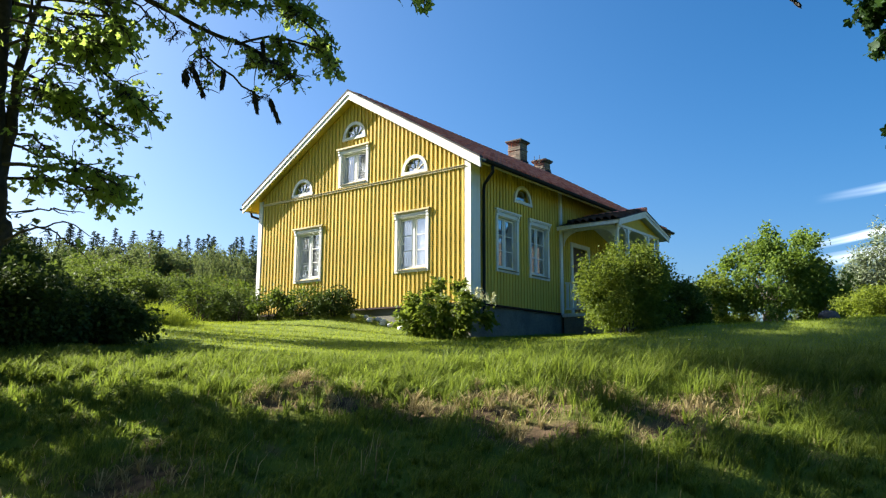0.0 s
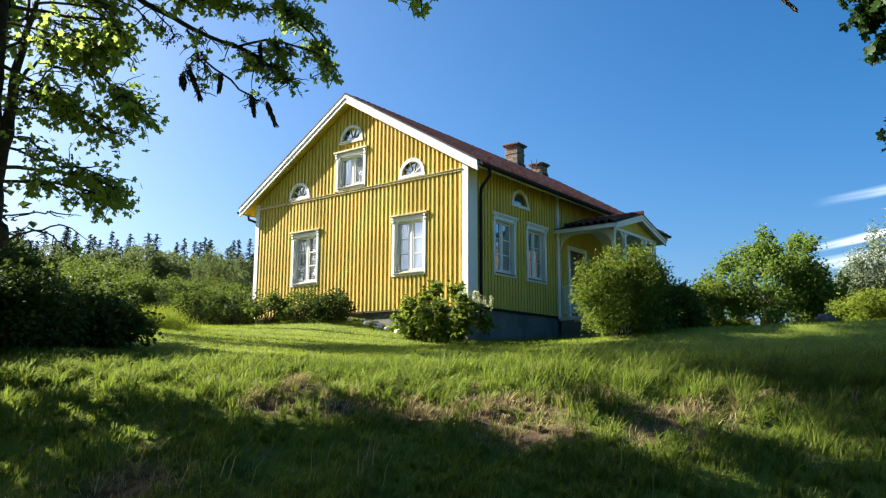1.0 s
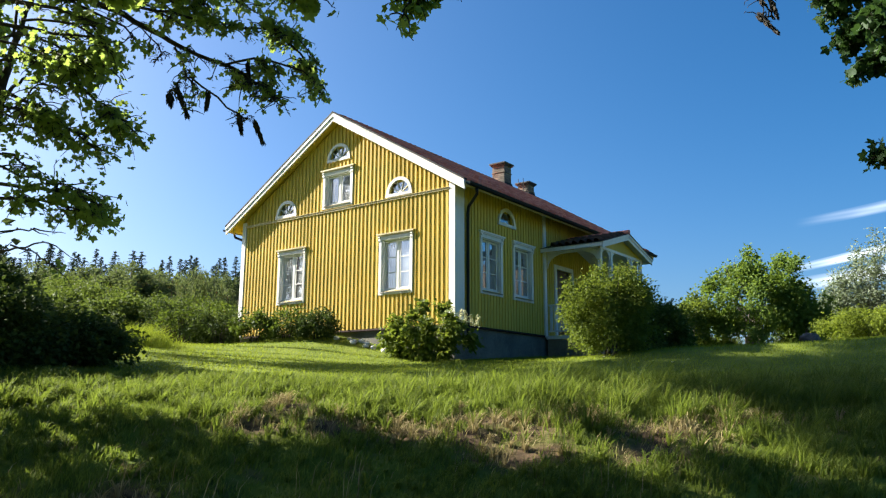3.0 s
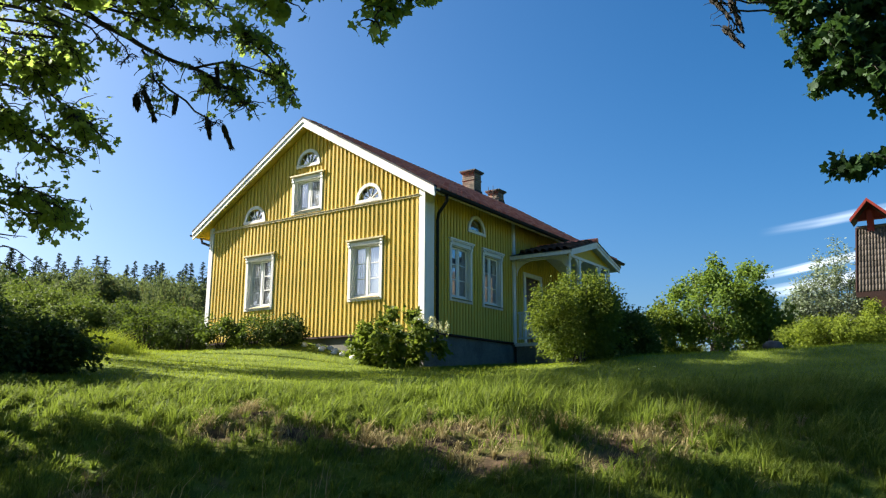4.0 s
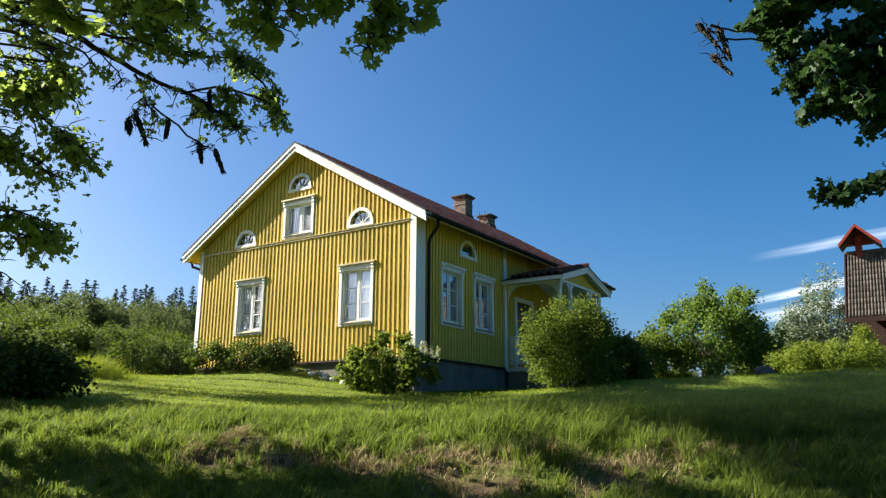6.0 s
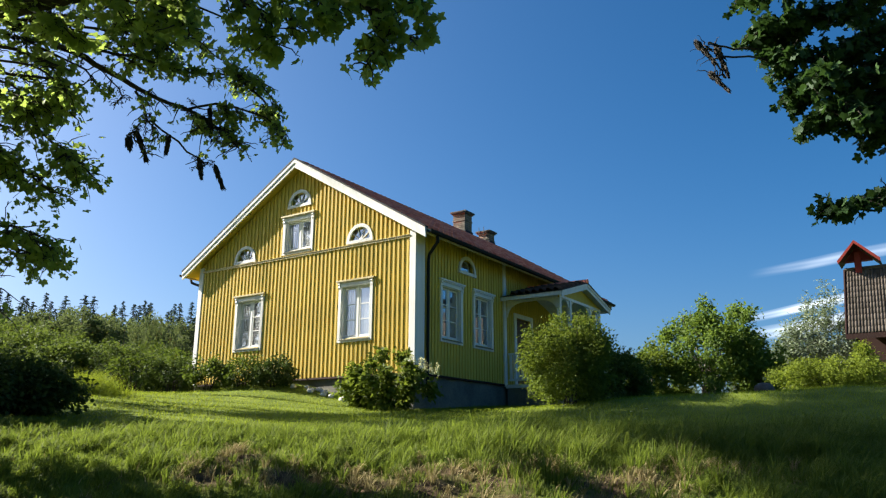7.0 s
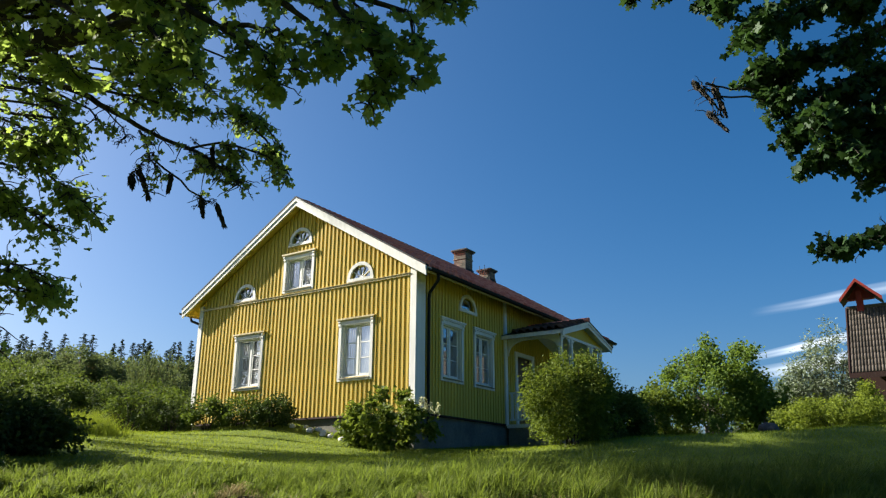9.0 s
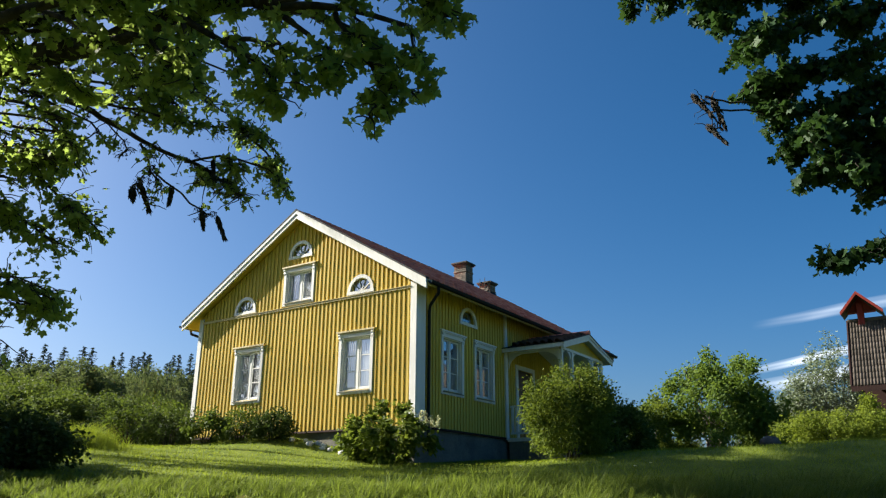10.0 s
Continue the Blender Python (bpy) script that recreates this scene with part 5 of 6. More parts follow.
# the second maple reaches in from the other side
second_base = (14.2, -2.6)
sz = float(ground_z(*second_base))
second = thing("maple_tree", (*second_base, sz), "second maple with dense hanging boughs, shade put into the leaf colour", "tree")
st = Soup()
tp = curve_points([(0, 0, -0.3), (-0.05, 0.0, 2.0), (0.05, 0.1, 4.5), (0.0, 0.0, 8.0)], 30, rng, 0.012)
tube(st, tp, np.linspace(0.30, 0.07, 30), 12)
part("trunk", st.mesh("trunk", BARK, True), None, second, "dark bark trunk")
HANGING = [
    (((11.74, -5.23, 3.79), (10.74, -5.62, 3.57), (10.04, -6.07, 3.32), (9.62, -6.45, 3.25)), 0.9, 1),
    (((11.65, -5.23, 3.26), (10.78, -5.52, 3.08), (10.21, -5.85, 2.92), (9.71, -6.21, 2.9)), 0.9, 1),
    (((11.56, -5.22, 2.74), (10.84, -5.62, 2.58), (10.3, -6.05, 2.45), (10.13, -6.29, 2.42)), 0.8, 1),
    (((11.51, -5.22, 2.55), (10.9, -5.61, 2.34), (10.55, -6.0, 2.14), (10.46, -6.2, 2.04)), 0.7, 1),
    (((11.44, -5.22, 2.22), (11.0, -5.75, 1.98), (10.86, -6.05, 1.86)), 0.6, 1),
    (((11.82, -5.24, 4.26), (10.7, -5.62, 4.22), (9.94, -6.08, 4.07), (9.64, -6.45, 3.68)), 0.9, 1),
    (((11.79, -5.24, 4.79), (10.25, -5.65, 4.88), (9.41, -6.16, 4.63), (9.28, -6.41, 4.29)), 0.9, 1),
    (((11.6, -5.23, 5.16), (9.5, -5.75, 5.45), (8.85, -6.2, 5.15), (8.42, -6.6, 4.95)), 0.8, 0.8),
    (((9.73, -6.21, 3.0), (9.34, -6.43, 3.05), (9.02, -6.65, 3.11)), 0.3, 0),
    (((9.65, -6.22, 2.89), (9.34, -6.43, 2.74), (9.11, -6.63, 2.63)), 0.3, 0),
    (((11.37, -5.22, 1.03), (10.76, -5.52, 1.11), (10.43, -5.83, 0.98), (10.17, -6.16, 0.81)), 0.4, 0.95),
]
off2 = np.array((*second_base, sz))
limbs = with_shoots(rng, [(((14.15, -2.7, p[0][2] - 0.5), *p), t, f) for p, t, f in HANGING], off2, 0.48, 0.6)
for k in range(8):
    a = radians(rng.uniform(-60, 100))
    z0 = rng.uniform(3, 7.5)
    e = np.array((0, 0, z0)) + rng.uniform(2.0, 3.6) * np.array((math.cos(a), math.sin(a), 0.5))
    limbs.append(((np.array((0, 0, z0 - 0.4)), 0.5 * np.array((e[0], e[1], z0 + e[2])), e), 0.7, 1.0))
limb_tree(second, limbs, 12, 0.104, 0.07, 0.23, 6.4, MAPLE_SHADED, BARK, 0.05, 0.0)
tufts(second, off2, (((9.02, -6.65, 3.11), (9.21, -6.61, 2.79), 0.045), ((9.23, -6.5, 3.03), (9.33, -6.48, 2.64), 0.06), ((9.15, -6.60, 2.66), (9.32, -6.59, 2.40), 0.05)))

# shrubs by the house
corner = bush("flowering_bush", (-0.05, -1.0), (1.25, 1.0, 1.30), 5200, 0.13, ROUND, "leafy green bush with cream flower plumes at the corner", clumps=42, tight=0.09, seed=21, hollow=0.3)
fl = Soup()
rng = np.random.default_rng(22)
for k in range(15):
    a = rng.uniform(-0.9, 2.2)
    f = rng.uniform(0.6, 1.0)
    top = np.array((1.1 * f * math.cos(a) + 0.2, 0.8 * f * math.sin(a) + 0.1, 0.72 + 0.42 * (1 - f) + rng.uniform(0, 0.28)))
    m = 60
    q = rng.uniform(0, 1, m)
    at = top + np.stack([rng.normal(size=m) * 0.06 * (1.1 - q), rng.normal(size=m) * 0.06 * (1.1 - q), q * 0.16], 1)
    leaves(fl, rng, at, 0.035, SIMPLE, 0.1, 0.5)
part("flowers", fl.mesh("flowers", FLOWER), None, corner, "cream flower plumes")
bush("round_bush", (4.0, 0.4), (1.0, 1.05, 2.05), 34000, 0.06, ROUND, "dense round bush, sunny on one flank, before the porch", clumps=200, tight=0.11, seed=31, hollow=0.25, droop=0.2)
bush("dark_bush", (3.85, 3.2), (0.95, 0.8, 1.3), 11000, 0.08, HEDGE, "low dark bush in the shade of the house", clumps=60, tight=0.13, lumpy=0.9, seed=32)
bush("lilac_bush", (2.9, 16.6), (2.3, 2.0, 4.25), 22000, 0.125, LILAC, "large open lilac bush with bare inner stems", clumps=130, tight=0.17, lumpy=0.7, seed=33, stems=18, bark=PALE_BARK, droop=0.55, low=-0.7, hollow=0.3)
bush("lilac_bush", (0.85, 15.0), (1.15, 1.1, 2.5), 7000, 0.11, ROUND, "smaller darker lilac bush beside the large one", clumps=70, tight=0.14, seed=34, bark=PALE_BARK, hollow=0.3)
bush("lilac_bush", (4.75, 17.0), (1.25, 1.2, 2.75), 8000, 0.12, LILAC, "smaller lilac bush beside the large one", clumps=70, tight=0.15, seed=37, bark=PALE_BARK, hollow=0.3)
bush("lime_bush", (8.05, 10.2), (1.65, 1.1, 0.95), 17000, 0.065, LIME, "yellow-green rounded bush by the barn", clumps=170, tight=0.11, seed=35, hollow=0.2)
bush("lime_bush", (9.05, 11.7), (0.35, 0.35, 1.6), 4000, 0.07, LIME, "narrow yellow-green shrub against the barn", clumps=40, tight=0.11, seed=36)
for k, (x, y, w, h) in enumerate(((6.8, 23.8, 1.4, 5.5), (5.7, 23.5, 1.2, 4.3), (4.9, 23.0, 1.1, 3.1), (7.9, 25.5, 1.5, 5.3))):
    bush("willow_tree", (x, y), (w, w, h), 9000, 0.16, WILLOW, "pale silvery willow behind the lawn", "tree", NARROW, 110, 0.20, 41 + k, 12, PALE_BARK, 0.5, "willows", hollow=0.25)
for k, (x, y, w, h) in enumerate(((-0.2, 17.0, 1.0, 1.1), (1.2, 16.6, 1.0, 0.8), (4.6, 17.6, 1.1, 0.7))):
    bush("low_hedge", (x, y), (w, w, h), 5000, 0.09, ROUND, "low tangled growth under the lilac", seed=130 + k, clumps=60, tight=0.12, hollow=0.2, group="undergrowth")
bm = bmesh.new()
bmesh.ops.create_icosphere(bm, subdivisions=3, radius=1.0)
for v in bm.verts:
    v.co = Vector((v.co.x * 0.30, v.co.y * 0.27, v.co.z * 0.20)) * (1 + 0.25 * noise.noise(v.co * 1.3))
tagged(part("boulder", bm, CHIMNEY_CAP, None, "", Matrix.Translation((6.63, 8.17, float(ground_z(6.63, 8.17)) + 0.16)), True), "grey boulder between the bushes", "boulder")
# the row along the gable
for k, (x, y, w, h, m) in enumerate(((-4.05, -0.85, 0.60, 0.80, DARKBUSH), (-5.0, -1.05, 0.75, 0.78, HEDGE), (-6.0, -1.4, 0.80, 0.85, HEDGE),
                                     (-7.2, -1.7, 0.9, 0.95, DARKBUSH), (-8.6, -1.9, 1.1, 1.15, HEDGE), (-10.0, -1.6, 1.2, 1.5, DARKBUSH), (-11.6, -0.6, 1.3, 1.5, HEDGE))):
    bush("low_shrub", (x, y), (w, 0.65 * w + 0.15, h), 3000, 0.075, m, "low green shrub along the foot of the gable", seed=50 + k, clumps=50, tight=0.08, group="foundation shrubs")
# pale stones and flowers at the foot of the gable
rng = np.random.default_rng(61)
for k in range(22):
    x, y = rng.uniform(-3.6, -1.2), rng.uniform(-0.6, -0.2)
    bm = bmesh.new()
    bmesh.ops.create_icosphere(bm, subdivisions=2, radius=1.0)
    sc = Vector((rng.uniform(0.06, 0.13), rng.uniform(0.05, 0.10), rng.uniform(0.05, 0.09)))
    for v in bm.verts:
        v.co = Vector((v.co.x * sc.x, v.co.y * sc.y, v.co.z * sc.z)) * (1 + 0.22 * noise.noise(v.co * 1.7 + Vector((k, 0, 0))))
    tagged(part("stone", bm, STONE, None, "", Matrix.Translation((x, y, float(ground_z(x, y)) + 0.02)), True), "pale rounded stone in the flower bed", "stone", "bed stones")

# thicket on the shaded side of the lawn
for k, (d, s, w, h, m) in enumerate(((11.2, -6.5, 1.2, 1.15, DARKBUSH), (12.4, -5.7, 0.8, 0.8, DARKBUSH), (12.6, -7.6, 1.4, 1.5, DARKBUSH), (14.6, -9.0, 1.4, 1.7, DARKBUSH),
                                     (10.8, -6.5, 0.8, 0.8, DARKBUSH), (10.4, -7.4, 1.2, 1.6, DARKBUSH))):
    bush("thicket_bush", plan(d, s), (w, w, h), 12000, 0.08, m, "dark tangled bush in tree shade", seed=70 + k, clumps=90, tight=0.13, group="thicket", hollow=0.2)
for k, (d, s, w, h, m) in enumerate(((25, -10.2, 1.3, 1.5, SAPLING), (27, -12.6, 1.9, 2.1, SAPLING), (24, -12.4, 1.4, 1.7, SAPLING), (29, -10.0, 1.7, 1.6, SAPLING), (32, -12.6, 2.2, 2.1, HEDGE),
                                     (22, -12.0, 1.3, 1.5, SAPLING), (28, -16.0, 2.2, 2.4, HEDGE), (33, -9.0, 1.8, 1.4, HEDGE), (35, -15.6, 2.6, 2.5, SAPLING), (38, -12.2, 2.4, 2.3, HEDGE), (40, -17.0, 2.6, 2.8, SAPLING),
                                     (31, -14.6, 1.9, 2.7, SAPLING))):
    bush("shrub", plan(d, s), (w, w, h), 15000, 0.088, m, "tall green shrub at the edge of the woods", seed=90 + k, clumps=70, tight=0.17, group="edge shrubs", hollow=0.3)

# ---------- the woods ----------
def spruce(seed, h):
    rng = np.random.default_rng(seed)
    so = Soup()
    tiers = int(h * 2.8)
    for i in range(tiers):
        f = i / tiers
        z = h * (0.08 + 0.92 * f)
        r = 0.25 * h * (1 - f) ** 0.9 + 0.03
        for j in range(8):
            a = rng.uniform(0, 2 * math.pi)
            m = 15
            q = np.linspace(0.12, 1, m)
            rr = r * rng.uniform(0.7, 1.1)
            at = np.stack([q * rr * math.cos(a), q * rr * math.sin(a), z + rng.uniform(-0.15, 0.15) - 0.28 * rr * q + 0.10 * rr * q * q], 1) + rng.normal(size=(m, 3)) * 0.05 * (1.1 - f)
            leaves(so, rng, at, 0.29 * (1 - 0.5 * f), NARROW, 0.7, 0.6, 0.4, np.array((math.cos(a), math.sin(a), 0.0))[None] * 0.8)
    return so.mesh("crown", SPRUCE)


def leafy(seed, h):
    rng = np.random.default_rng(seed)
    so = Soup()
    at, out = clump_points(rng, 2500, (0.21 * h, 0.21 * h, 0.44 * h), (0, 0, 0.56 * h), 70, 0.032 * h, 0.3, -0.9)
    leaves(so, rng, at, 0.30, SIMPLE, 0.4, 0.8, 0.4, out * 0.5)
    return so.mesh("crown", WOODS)


def stem_mesh(h, r, bark):
    st = Soup()
    rng = np.random.default_rng(int(h * 10))
    tube(st, curve_points([(0, 0, -0.4), (0.05, 0, 0.5 * h), (0, 0, 0.97 * h)], 10, rng, 0.02), np.linspace(r, 0.02, 10), 7)
    return st.mesh("trunk", bark, True)


kinds = []
for k in range(3):
    ob = thing("spruce_tree", (-70 - 6 * k, 60, 0), "dark spruce at the edge of the woods", "tree", "spruces")
    part("trunk", stem_mesh(10, 0.16, BARK), None, ob)
    part("crown", spruce(200 + k, 10.0), None, ob)
    kinds.append(ob)
for k in range(3):
    ob = thing("birch_tree", (-70 - 6 * k, 70, 0), "grey-green leafy tree in the woods", "tree", "wood trees")
    part("trunk", stem_mesh(9, 0.14, PALE_BARK), None, ob)
    part("crown", leafy(210 + k, 9.0), None, ob)
    kinds.append(ob)
for ob in kinds:
    ob.location.z = float(ground_z(ob.location.x, ob.location.y))
rng = np.random.default_rng(77)
for k in range(230):
    row = k % 5
    d = 50 + 7 * row + rng.uniform(-2.5, 2.5)
    s = -0.76 * d + (k // 5) * 0.77 * (d / 60) + rng.uniform(-0.6, 0.6)
    if s > -0.17 * d:
        continue
    con = rng.uniform() < (0.16, 0.30, 0.5, 0.65, 0.75)[row]
    src = kinds[int(rng.integers(0, 3)) + (0 if con else 3)]
    x, y = plan(d, s)
    z = float(ground_z(x, y))
    tall = (rng.uniform(0.156, 0.192) if con else rng.uniform(0.140, 0.170)) * math.hypot(d, s) * 0.93 + EYE[2] - z
    wide = rng.uniform(0.85, 1.1)
    sc = tall / (10.0 if con else 9.0)
    copy_thing(src, Matrix.Translation((x, y, z)) @ pose(0, 0, 0, 0, 0, rng.uniform(0, 360)) @ Matrix.Diagonal((sc * wide, sc * wide, sc, 1)))
# a tall willow with upright shoots
x, y = plan(42.0, -12.8)
willow = thing("willow_tree", (x, y, float(ground_z(x, y))), "pale feathery willow with upright shoots", "tree")
part("trunk", stem_mesh(2.4, 0.12, PALE_BARK), None, willow)
so = Soup()
for k in range(120):
    a, r = rng.uniform(0, 2 * math.pi), 1.5 * math.sqrt(rng.uniform())
    top = rng.uniform(3.1, 4.5) - 0.35 * r
    q = rng.uniform(0.12, 1, 60)[:, None]
    foot = np.array((0.45 * r * math.cos(a), 0.45 * r * math.sin(a), 0.2))
    tip = np.array((r * math.cos(a) + 0.25, r * math.sin(a) + 0.1, top))
    leaves(so, rng, foot + (tip - foot) * q + rng.normal(size=(60, 3)) * 0.045, 0.16, NARROW, 0.0, 0.3, 0.4, np.array((0, 0, 2.0)))
part("crown", so.mesh("crown", WOODS), None, willow)
# unseen trees added on the sunny side, to shade thicket, lawn and bank
for k, (x, y, wide, tall) in enumerate(((-16.6, -8.7, 0.9, 0.65), (-4.5, -11.0, 0.75, 0.42), (-6.4, -10.0, 0.75, 0.44))):
    copy_thing(kinds[3 + k % 3], Matrix.Translation((x, y, float(ground_z(x, y)))) @ pose(0, 0, 0, 0, 0, 70.0 * k) @ Matrix.Diagonal((wide, wide, tall, 1)))
# unseen trees round the foot of the bank, added to hold off skylight
for k in range(8):
    a = radians(-128 + 21.0 * k)
    dist = 8.0 + 2.5 * (k % 3)
    x, y = plan(-dist * math.cos(a) - 2.0, dist * math.sin(a))
    copy_thing(kinds[3 + k % 3], Matrix.Translation((x, y, float(ground_z(x, y)))) @ pose(0, 0, 0, 0, 0, 57.0 * k) @ Matrix.Diagonal((1.5, 1.5, 1.25, 1)))
# an unseen bare-stemmed pine, added with its copies to shade lawn and bank
pine = thing("pine_tree", (-15.0, -8.15, float(ground_z(-15.0, -8.15))), "unseen tall pine added to cast shade", "tree", "pines")
part("trunk", stem_mesh(19.6, 0.11, BARK), None, pine)
so = Soup()
at, out = clump_points(rng, 3400, (2.3, 2.3, 3.0), (0, 0, 17.6), 60, 0.25, 0.3, -0.9)
leaves(so, rng, at, 0.36, NARROW, 0.2, 0.6, 0.4, out * 0.5)
part("crown", so.mesh("crown", SPRUCE), None, pine)
for x, y, wide, tall in ((-26.0, -3.4, 0.8, 1.14), (-27.0, -2.2, 0.8, 1.14), (-22.0, -4.9, 0.45, 1.17), (-23.0, -6.3, 0.45, 1.28), (-16.0, -13.2, 0.42, 0.56), (-16.0, -10.2, 0.32, 0.54), (-22.4, -9.7, 0.6, 0.97), (-22.0, -11.5, 0.8, 0.92), (*plan(17.6, -15.6), 0.55, 0.72), (-15.0, -9.3, 1.0, 1.0), (-13.0, -8.2, 1.05, 1.05), (*plan(20.3, -16.4), 1.0, 0.95), (*plan(19.0, -16.8), 1.0, 0.95), (*plan(22.3, -17.4), 0.95, 1.02), (*plan(23.6, -17.0), 0.8, 1.08), (*plan(24.8, -17.2), 1.05, 1.15),
                         (*plan(12.7, -9.9), 0.5, 0.57), (*plan(13.7, -9.7), 0.6, 0.58), (*plan(14.9, -10.0), 0.6, 0.62), (*plan(15.9, -12.0), 0.5, 0.68), (*plan(21.0, -13.8), 0.8, 0.75)):
    copy_thing(pine, Matrix.Translation((x, y, float(ground_z(x, y)))) @ pose(0, 0, 0, 0, 0, 100) @ Matrix.Diagonal((wide, wide, tall, 1)))
# far woods behind the lawn on the other side
for k in range(14):
    d = rng.uniform(75, 95)
    s = d * (0.30 + 0.40 * k / 14) + rng.uniform(-1, 1)
    x, y = plan(d, s)
    sc = rng.uniform(0.35, 0.5)
    copy_thing(kinds[3 + k % 3], Matrix.Translation((x, y, float(ground_z(x, y)) - 1.0)) @ pose(0, 0, 0, 0, 0, 40.0 * k) @ Matrix.Diagonal((sc, sc, sc, 1)))

# ---------- grass ----------
def blades(so, rng, x, y, h, width, wind=(0.22, 0.10)):
    n = len(x)
    base = np.stack([x, y, ground_z(x, y) - 0.01], 1)
    a = rng.uniform(0, 2 * np.pi, n)
    side = np.stack([np.cos(a), np.sin(a), np.zeros(n)], 1) * (width * rng.uniform(0.6, 1.3, n))[:, None]
    lean = np.stack([rng.normal(size=n) * 0.42 + wind[0], rng.normal(size=n) * 0.42 + wind[1], np.zeros(n)], 1) * h[:, None]
    up = np.array((0, 0, 1.0)) * h[:, None]
    mid = base + 0.55 * up + 0.28 * lean
    tip = base + 0.95 * up + lean
    v = np.stack([base - side, base + side, mid + 0.7 * side, mid - 0.7 * side, tip], 1).reshape(-1, 3)
    k = (np.arange(n) * 5)[:, None]
    so.add(v, np.concatenate([k + np.array((0, 1, 2)), k + np.array((0, 2, 3)), k + np.array((3, 2, 4))]))


def tussocks(so, rng, x, y, h, per):
    """Tufts of long narrow blades, each blade of three joints, arching outwards and down-wind."""
    n = len(x) * per
    i = np.repeat(np.arange(len(x)), per)
    a = rng.uniform(0, 2 * np.pi, n)
    q = 0.16 * h[i] * np.sqrt(rng.uniform(0, 1, n))
    bx, by = x[i] + q * np.cos(a), y[i] + q * np.sin(a)
    base = np.stack([bx, by, ground_z(bx, by) - 0.01], 1)
    ln = h[i] * rng.uniform(0.5, 1.25, n)
    fan = rng.uniform(0.2, 1.0, n)
    way = np.stack([np.cos(a) * fan + 0.22, np.sin(a) * fan + 0.08, np.zeros(n)], 1)
    face = rng.uniform(0, 2 * np.pi, n)
    side = np.stack([np.cos(face), np.sin(face), np.zeros(n)], 1) * (0.0034 * rng.uniform(0.7, 1.4, n))[:, None]
    up = np.array((0, 0, 1.0))
    m1 = base + ln[:, None] * (0.45 * up + 0.15 * way)
    m2 = base + ln[:, None] * (0.78 * up + 0.50 * way)
    tip = base + ln[:, None] * ((0.85 - 0.3 * fan)[:, None] * up + 1.0 * way)
    v = np.stack([base - side, base + side, m1 + side, m1 - side, m2 + 0.7 * side, m2 - 0.7 * side, tip], 1).reshape(-1, 3)
    k = (np.arange(n) * 7)[:, None]
    so.add(v, np.concatenate([k + np.array(t) for t in ((0, 1, 2), (0, 2, 3), (3, 2, 4), (3, 4, 5), (5, 4, 6))]))


def scatter(rng, n, d0, d1):
    d = np.sqrt(rng.uniform(d0 ** 2, d1 ** 2, n))
    s = d * rng.uniform(-0.64, 0.74, n)
    return (*plan(d, s), d, s)


rng = np.random.default_rng(5)
so = Soup()
x, y, d, s = scatter(rng, 120000, 5.0, 11.0)
tuft = patchy(x, y, 3.2, 1.0)
keep = rng.uniform(size=len(x)) > np.clip(bareness(x, y) * 0.95 + 0.3 * (0.5 - tuft), 0, 1)
x, y, d, tuft = x[keep], y[keep], d[keep], tuft[keep]
h = (0.04 + 0.24 * np.clip(tuft - 0.36, 0, 1) ** 1.2) * rng.uniform(0.45, 1.5, len(x)) * np.clip((11.6 - d) / 2.4, 0.35, 1)
blades(so, rng, x, y, h, 0.0058)
# tussocks: blades that fan out of one root and bend over at the tips
x, y, d, s = scatter(rng, 3400, 5.2, 10.2)
size = rng.uniform(0.5, 1.0, len(x)) ** 1.5 * (0.5 + 0.45 * np.exp(-((d - 8.6) / 0.9) ** 2)) * np.clip((10.6 - d) / 1.2, 0.3, 1) * (1 + 0.6 * np.clip(s - 0.4, 0, 1))
keep = (rng.uniform(size=len(x)) > 0.9 * bareness(x, y)) & (patchy(x, y, 2.1, 3.0) > rng.uniform(0.25, 0.6, len(x)))
tussocks(so, rng, x[keep], y[keep], 0.29 * size[keep], 36)
x, y, d, s = scatter(rng, 5200, 8.4, 11.4)
size = rng.uniform(0.3, 1.0, len(x)) ** 1.6 * (0.45 + 0.55 * np.clip((s + 1.0) / 2.5, 0, 1)) * np.exp(-((d - 9.7) / 1.1) ** 2)
keep = (rng.uniform(size=len(x)) > 0.8 * bareness(x, y)) & (patchy(x, y, 1.7, 6.0) > rng.uniform(0.35, 0.7, len(x)))
tussocks(so, rng, x[keep], y[keep], 0.11 + 0.40 * size[keep], 22)
tagged(new("meadow_grass", so.mesh("meadow_grass", GRASS)), "uncut tufted meadow grass on the bank", "grass", kind="stuff")
so = Soup()
x, y, d, s = scatter(rng, 30000, 5.2, 9.0)
keep = rng.uniform(size=len(x)) < bareness(x, y) * 0.42 + 0.02
blades(so, rng, x[keep], y[keep], rng.uniform(0.03, 0.14, keep.sum()), 0.0045, (0.5, -0.2))
for sd, ss, rr in BARE_SPOTS:
    m = 9
    x, y = plan(sd + rng.normal(size=m) * rr * 0.6, ss + rng.normal(size=m) * rr)
    tussocks(so, rng, x, y, rng.uniform(0.10, 0.20, m), 26)
tagged(new("dry_grass", so.mesh("dry_grass", STRAW)), "dry straw among the bare soil", "grass", kind="stuff")
so = Soup()
x, y, d, s = scatter(rng, 165000, 9.6, 27.0)
keep = ~((x > -W) & (x < 0) & (y > 0))
x, y, d = x[keep], y[keep], d[keep]
blades(so, rng, x, y, rng.uniform(0.025, 0.075, len(x)) * (0.9 + 0.3 * patchy(x, y, 0.37, 4.0)), 0.0058, (0.2, 0.1))
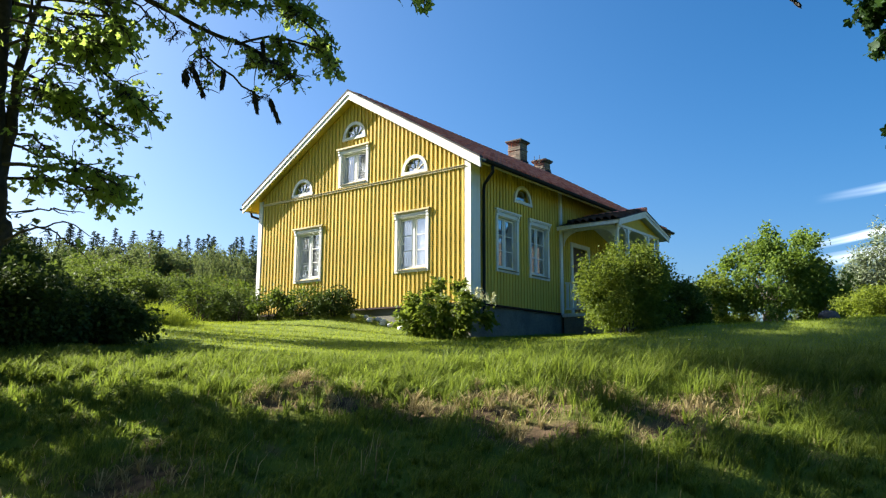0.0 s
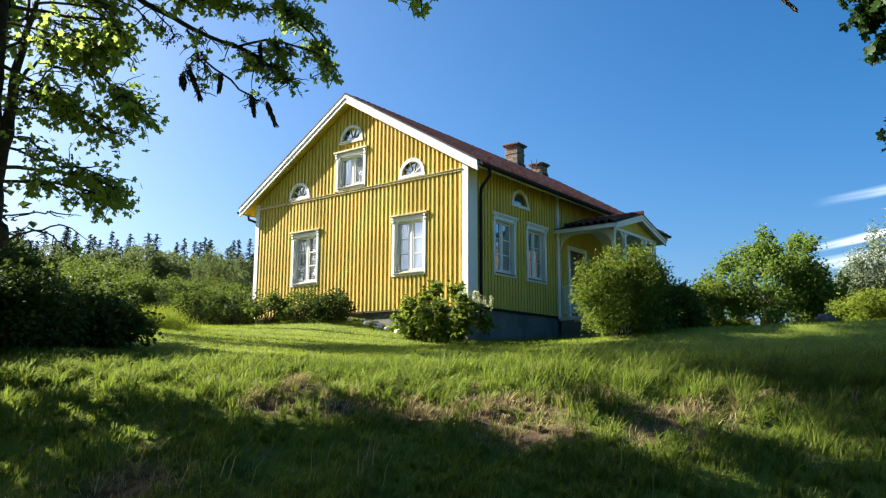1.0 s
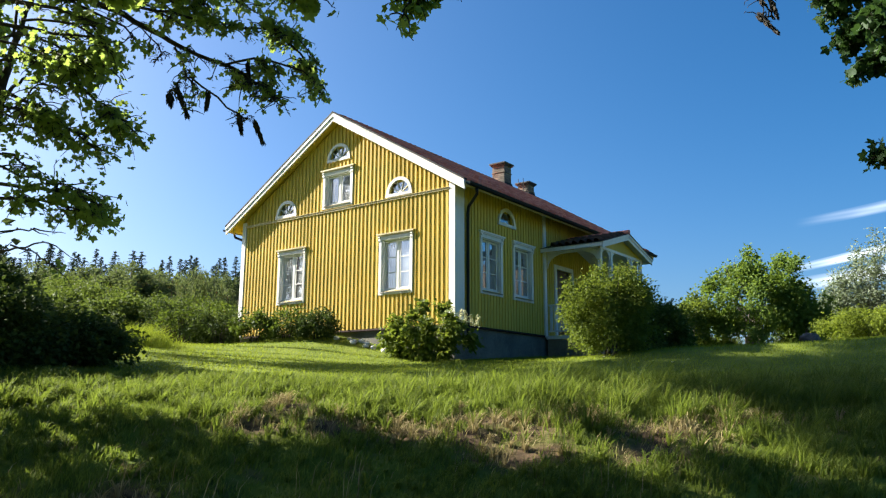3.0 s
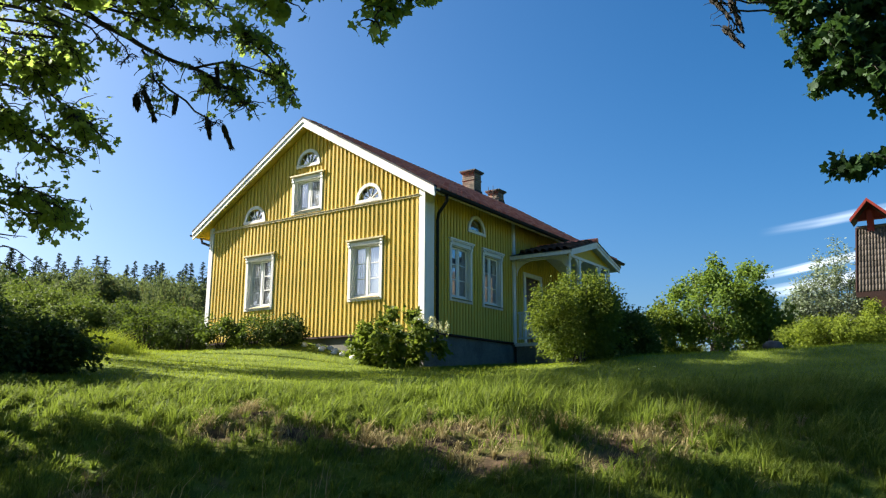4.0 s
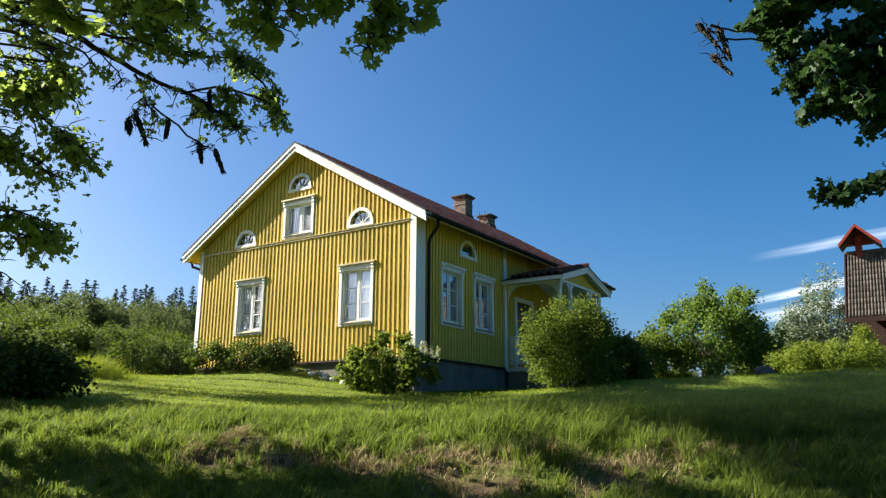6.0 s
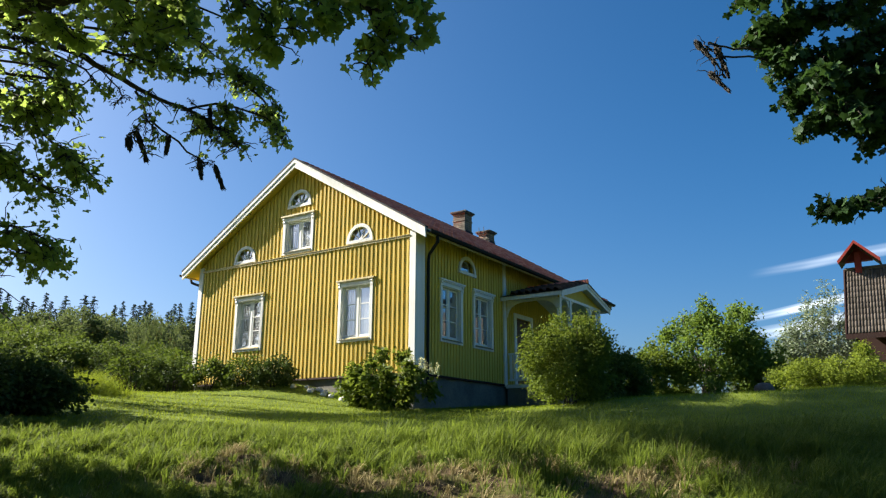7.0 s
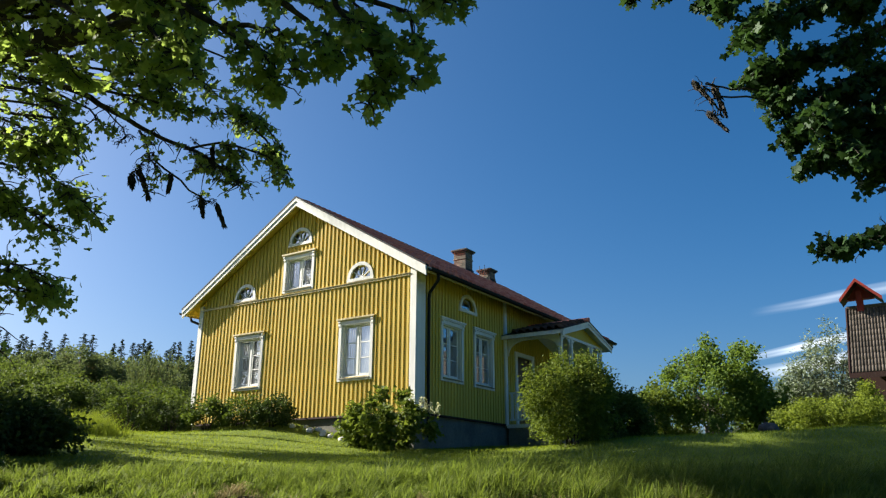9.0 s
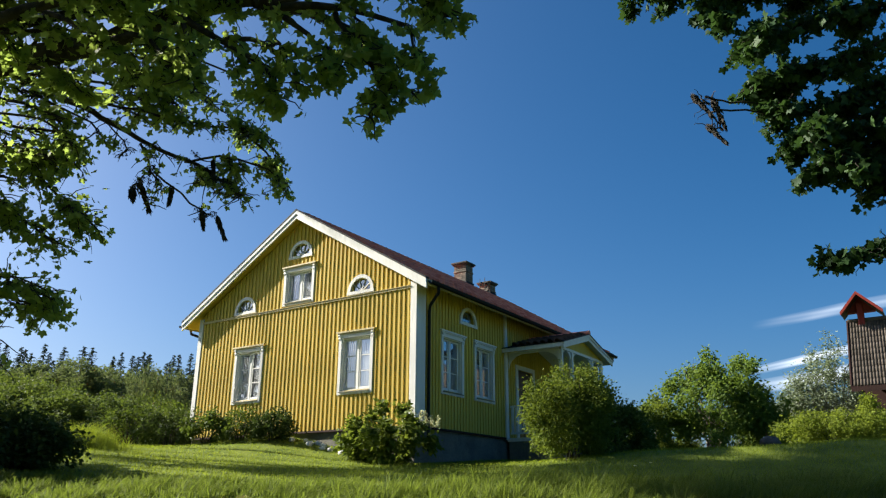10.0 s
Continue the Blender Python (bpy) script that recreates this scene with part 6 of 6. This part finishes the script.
tagged(new("lawn_grass", so.mesh("lawn_grass", LAWN)), "short mown lawn grass", "grass", kind="stuff")

so = Soup()
for sd, ss in ((6.75, -0.95), (6.5, -1.9), (6.6, -0.75), (6.6, 1.5), (6.9, -2.6), (8.7, 2.0), (8.9, 3.6)):
    m = 9
    x, y = plan(sd + rng.normal(size=m) * 0.12, ss + rng.normal(size=m) * 0.16)
    blades(so, rng, x, y, rng.uniform(0.25, 0.42, m), 0.0045, (0.25, 0.05))
tagged(new("seed_stalks", so.mesh("seed_stalks", STRAW)), "pale tall grass stalks on the bank", "grass", kind="stuff")
so = Soup()
tx, ty = plan(19.0, -7.3)
m = 2600
x, y = tx + rng.normal(size=m) * 0.5, ty + rng.normal(size=m) * 0.5
blades(so, rng, x, y, rng.uniform(0.3, 0.75, m) * np.exp(-((x - tx) ** 2 + (y - ty) ** 2) * 0.7), 0.006, (0.25, 0.1))
tagged(new("tall_grass", so.mesh("tall_grass", LAWN)), "clump of tall pale grass beside the lawn", "grass", kind="stuff")

# small white flowers in the lawn
for d, s in ((15.37, 3.58), (15.53, 3.79), (14.15, 4.87), (13.9, 4.5), (15.0, 2.6)):
    x, y = plan(d, s)
    daisy = thing("daisy", (x, y, float(ground_z(x, y))), "small white flower in the mown lawn", "flower", "lawn flowers")
    bm = bmesh.new()
    pipe(bm, [(0, 0, -0.01), (0.004, 0, 0.05), (0.01, 0.004, 0.10)], 0.003, 5)
    part("stalk", bm, GRASS, daisy)
    so = Soup()
    petals = 9
    a = np.linspace(0, 2 * np.pi, petals, endpoint=False)
    leaves(so, rng, np.tile((0.01, 0.004, 0.10), (petals, 1)), 0.032, SIMPLE, 0.0, 1.5, 0.1, 4.0 * np.stack([np.cos(a), np.sin(a), 0.25 + 0 * a], 1))
    part("petals", so.mesh("petals", FLOWER), None, daisy)

# ---------- thin streaks of cloud, far off ----------
CLOUD = bpy.data.materials.new("thin_cloud")
CLOUD.use_nodes = True
ct = CLOUD.node_tree
ct.nodes.remove(ct.nodes["Principled BSDF"])
em = ct.nodes.new("ShaderNodeEmission")
em.inputs["Color"].default_value = (0.92, 0.96, 1.0, 1)
em.inputs["Strength"].default_value = 0.85
tp_ = ct.nodes.new("ShaderNodeBsdfTransparent")
ms = ct.nodes.new("ShaderNodeMixShader")
fac = ct.nodes.new("ShaderNodeAttribute")
fac.attribute_name = "thick"
ct.links.new(fac.outputs["Fac"], ms.inputs[0])
ct.links.new(tp_.outputs[0], ms.inputs[1])
ct.links.new(em.outputs[0], ms.inputs[2])
ct.links.new(ms.outputs[0], ct.nodes["Material Output"].inputs["Surface"])


def cloud(az0, el0, az1, el1, width, strength, seed, taper=0.6):
    """A streak of cloud on the sky from one bearing and height to another, in degrees, 1.6 km away."""
    rng = np.random.default_rng(seed)
    n, m = 90, 22
    u, v = np.meshgrid(np.linspace(0, 1, n), np.linspace(-1, 1, m), indexing="ij")
    wob = 0.12 * np.sin(7 * u + seed) + 0.06 * np.sin(19 * u + 2 * seed)
    w = width * (taper + (1 - taper) * u)
    az, el = np.radians(az0 + (az1 - az0) * u), np.radians(el0 + (el1 - el0) * u + w * (v + wob))
    R = 1600
    p = np.stack([EYE[0] - R * np.sin(az) * np.cos(el), EYE[1] + R * np.cos(az) * np.cos(el), EYE[2] + R * np.sin(el)], -1)
    idx = np.arange(n * m).reshape(n, m)
    f = np.stack([idx[:-1, :-1], idx[1:, :-1], idx[1:, 1:], idx[:-1, 1:]], -1).reshape(-1, 4)
    so = Soup()
    so.add(p.reshape(-1, 3), f)
    me = so.mesh("cloud", CLOUD, True)
    body = np.clip(1 - np.abs(v) ** 1.6, 0, 1) * np.clip(u * 5.0, 0, 1) ** 1.5
    body = body * (0.75 + 0.3 * np.sin(23 * u + 3 * v + seed) * np.sin(9 * u - 5 * v))
    a = me.attributes.new("thick", "FLOAT", "POINT")
    a.data.foreach_set("value", np.clip(strength * body, 0, 1).ravel().astype(np.float32))
    tagged(new("cloud", me), "thin white streak of cloud", "cloud", "clouds", "structure")


cloud(11.2, 11.7, -10.0, 14.1, 0.6, 0.21, 1)
cloud(12.8, 8.4, -10.0, 12.4, 0.5, 0.6, 2)
cloud(12.5, 7.4, -10.0, 10.3, 0.8, 0.75, 3)
# ---------- the roof tiles along the eave, one by one ----------
for r, c, p in tile_list:
    part("tile", tile_mesh, None, roof, "", Matrix.Translation(p) @ pose(0, 0, 0, 0, TILT, 0))
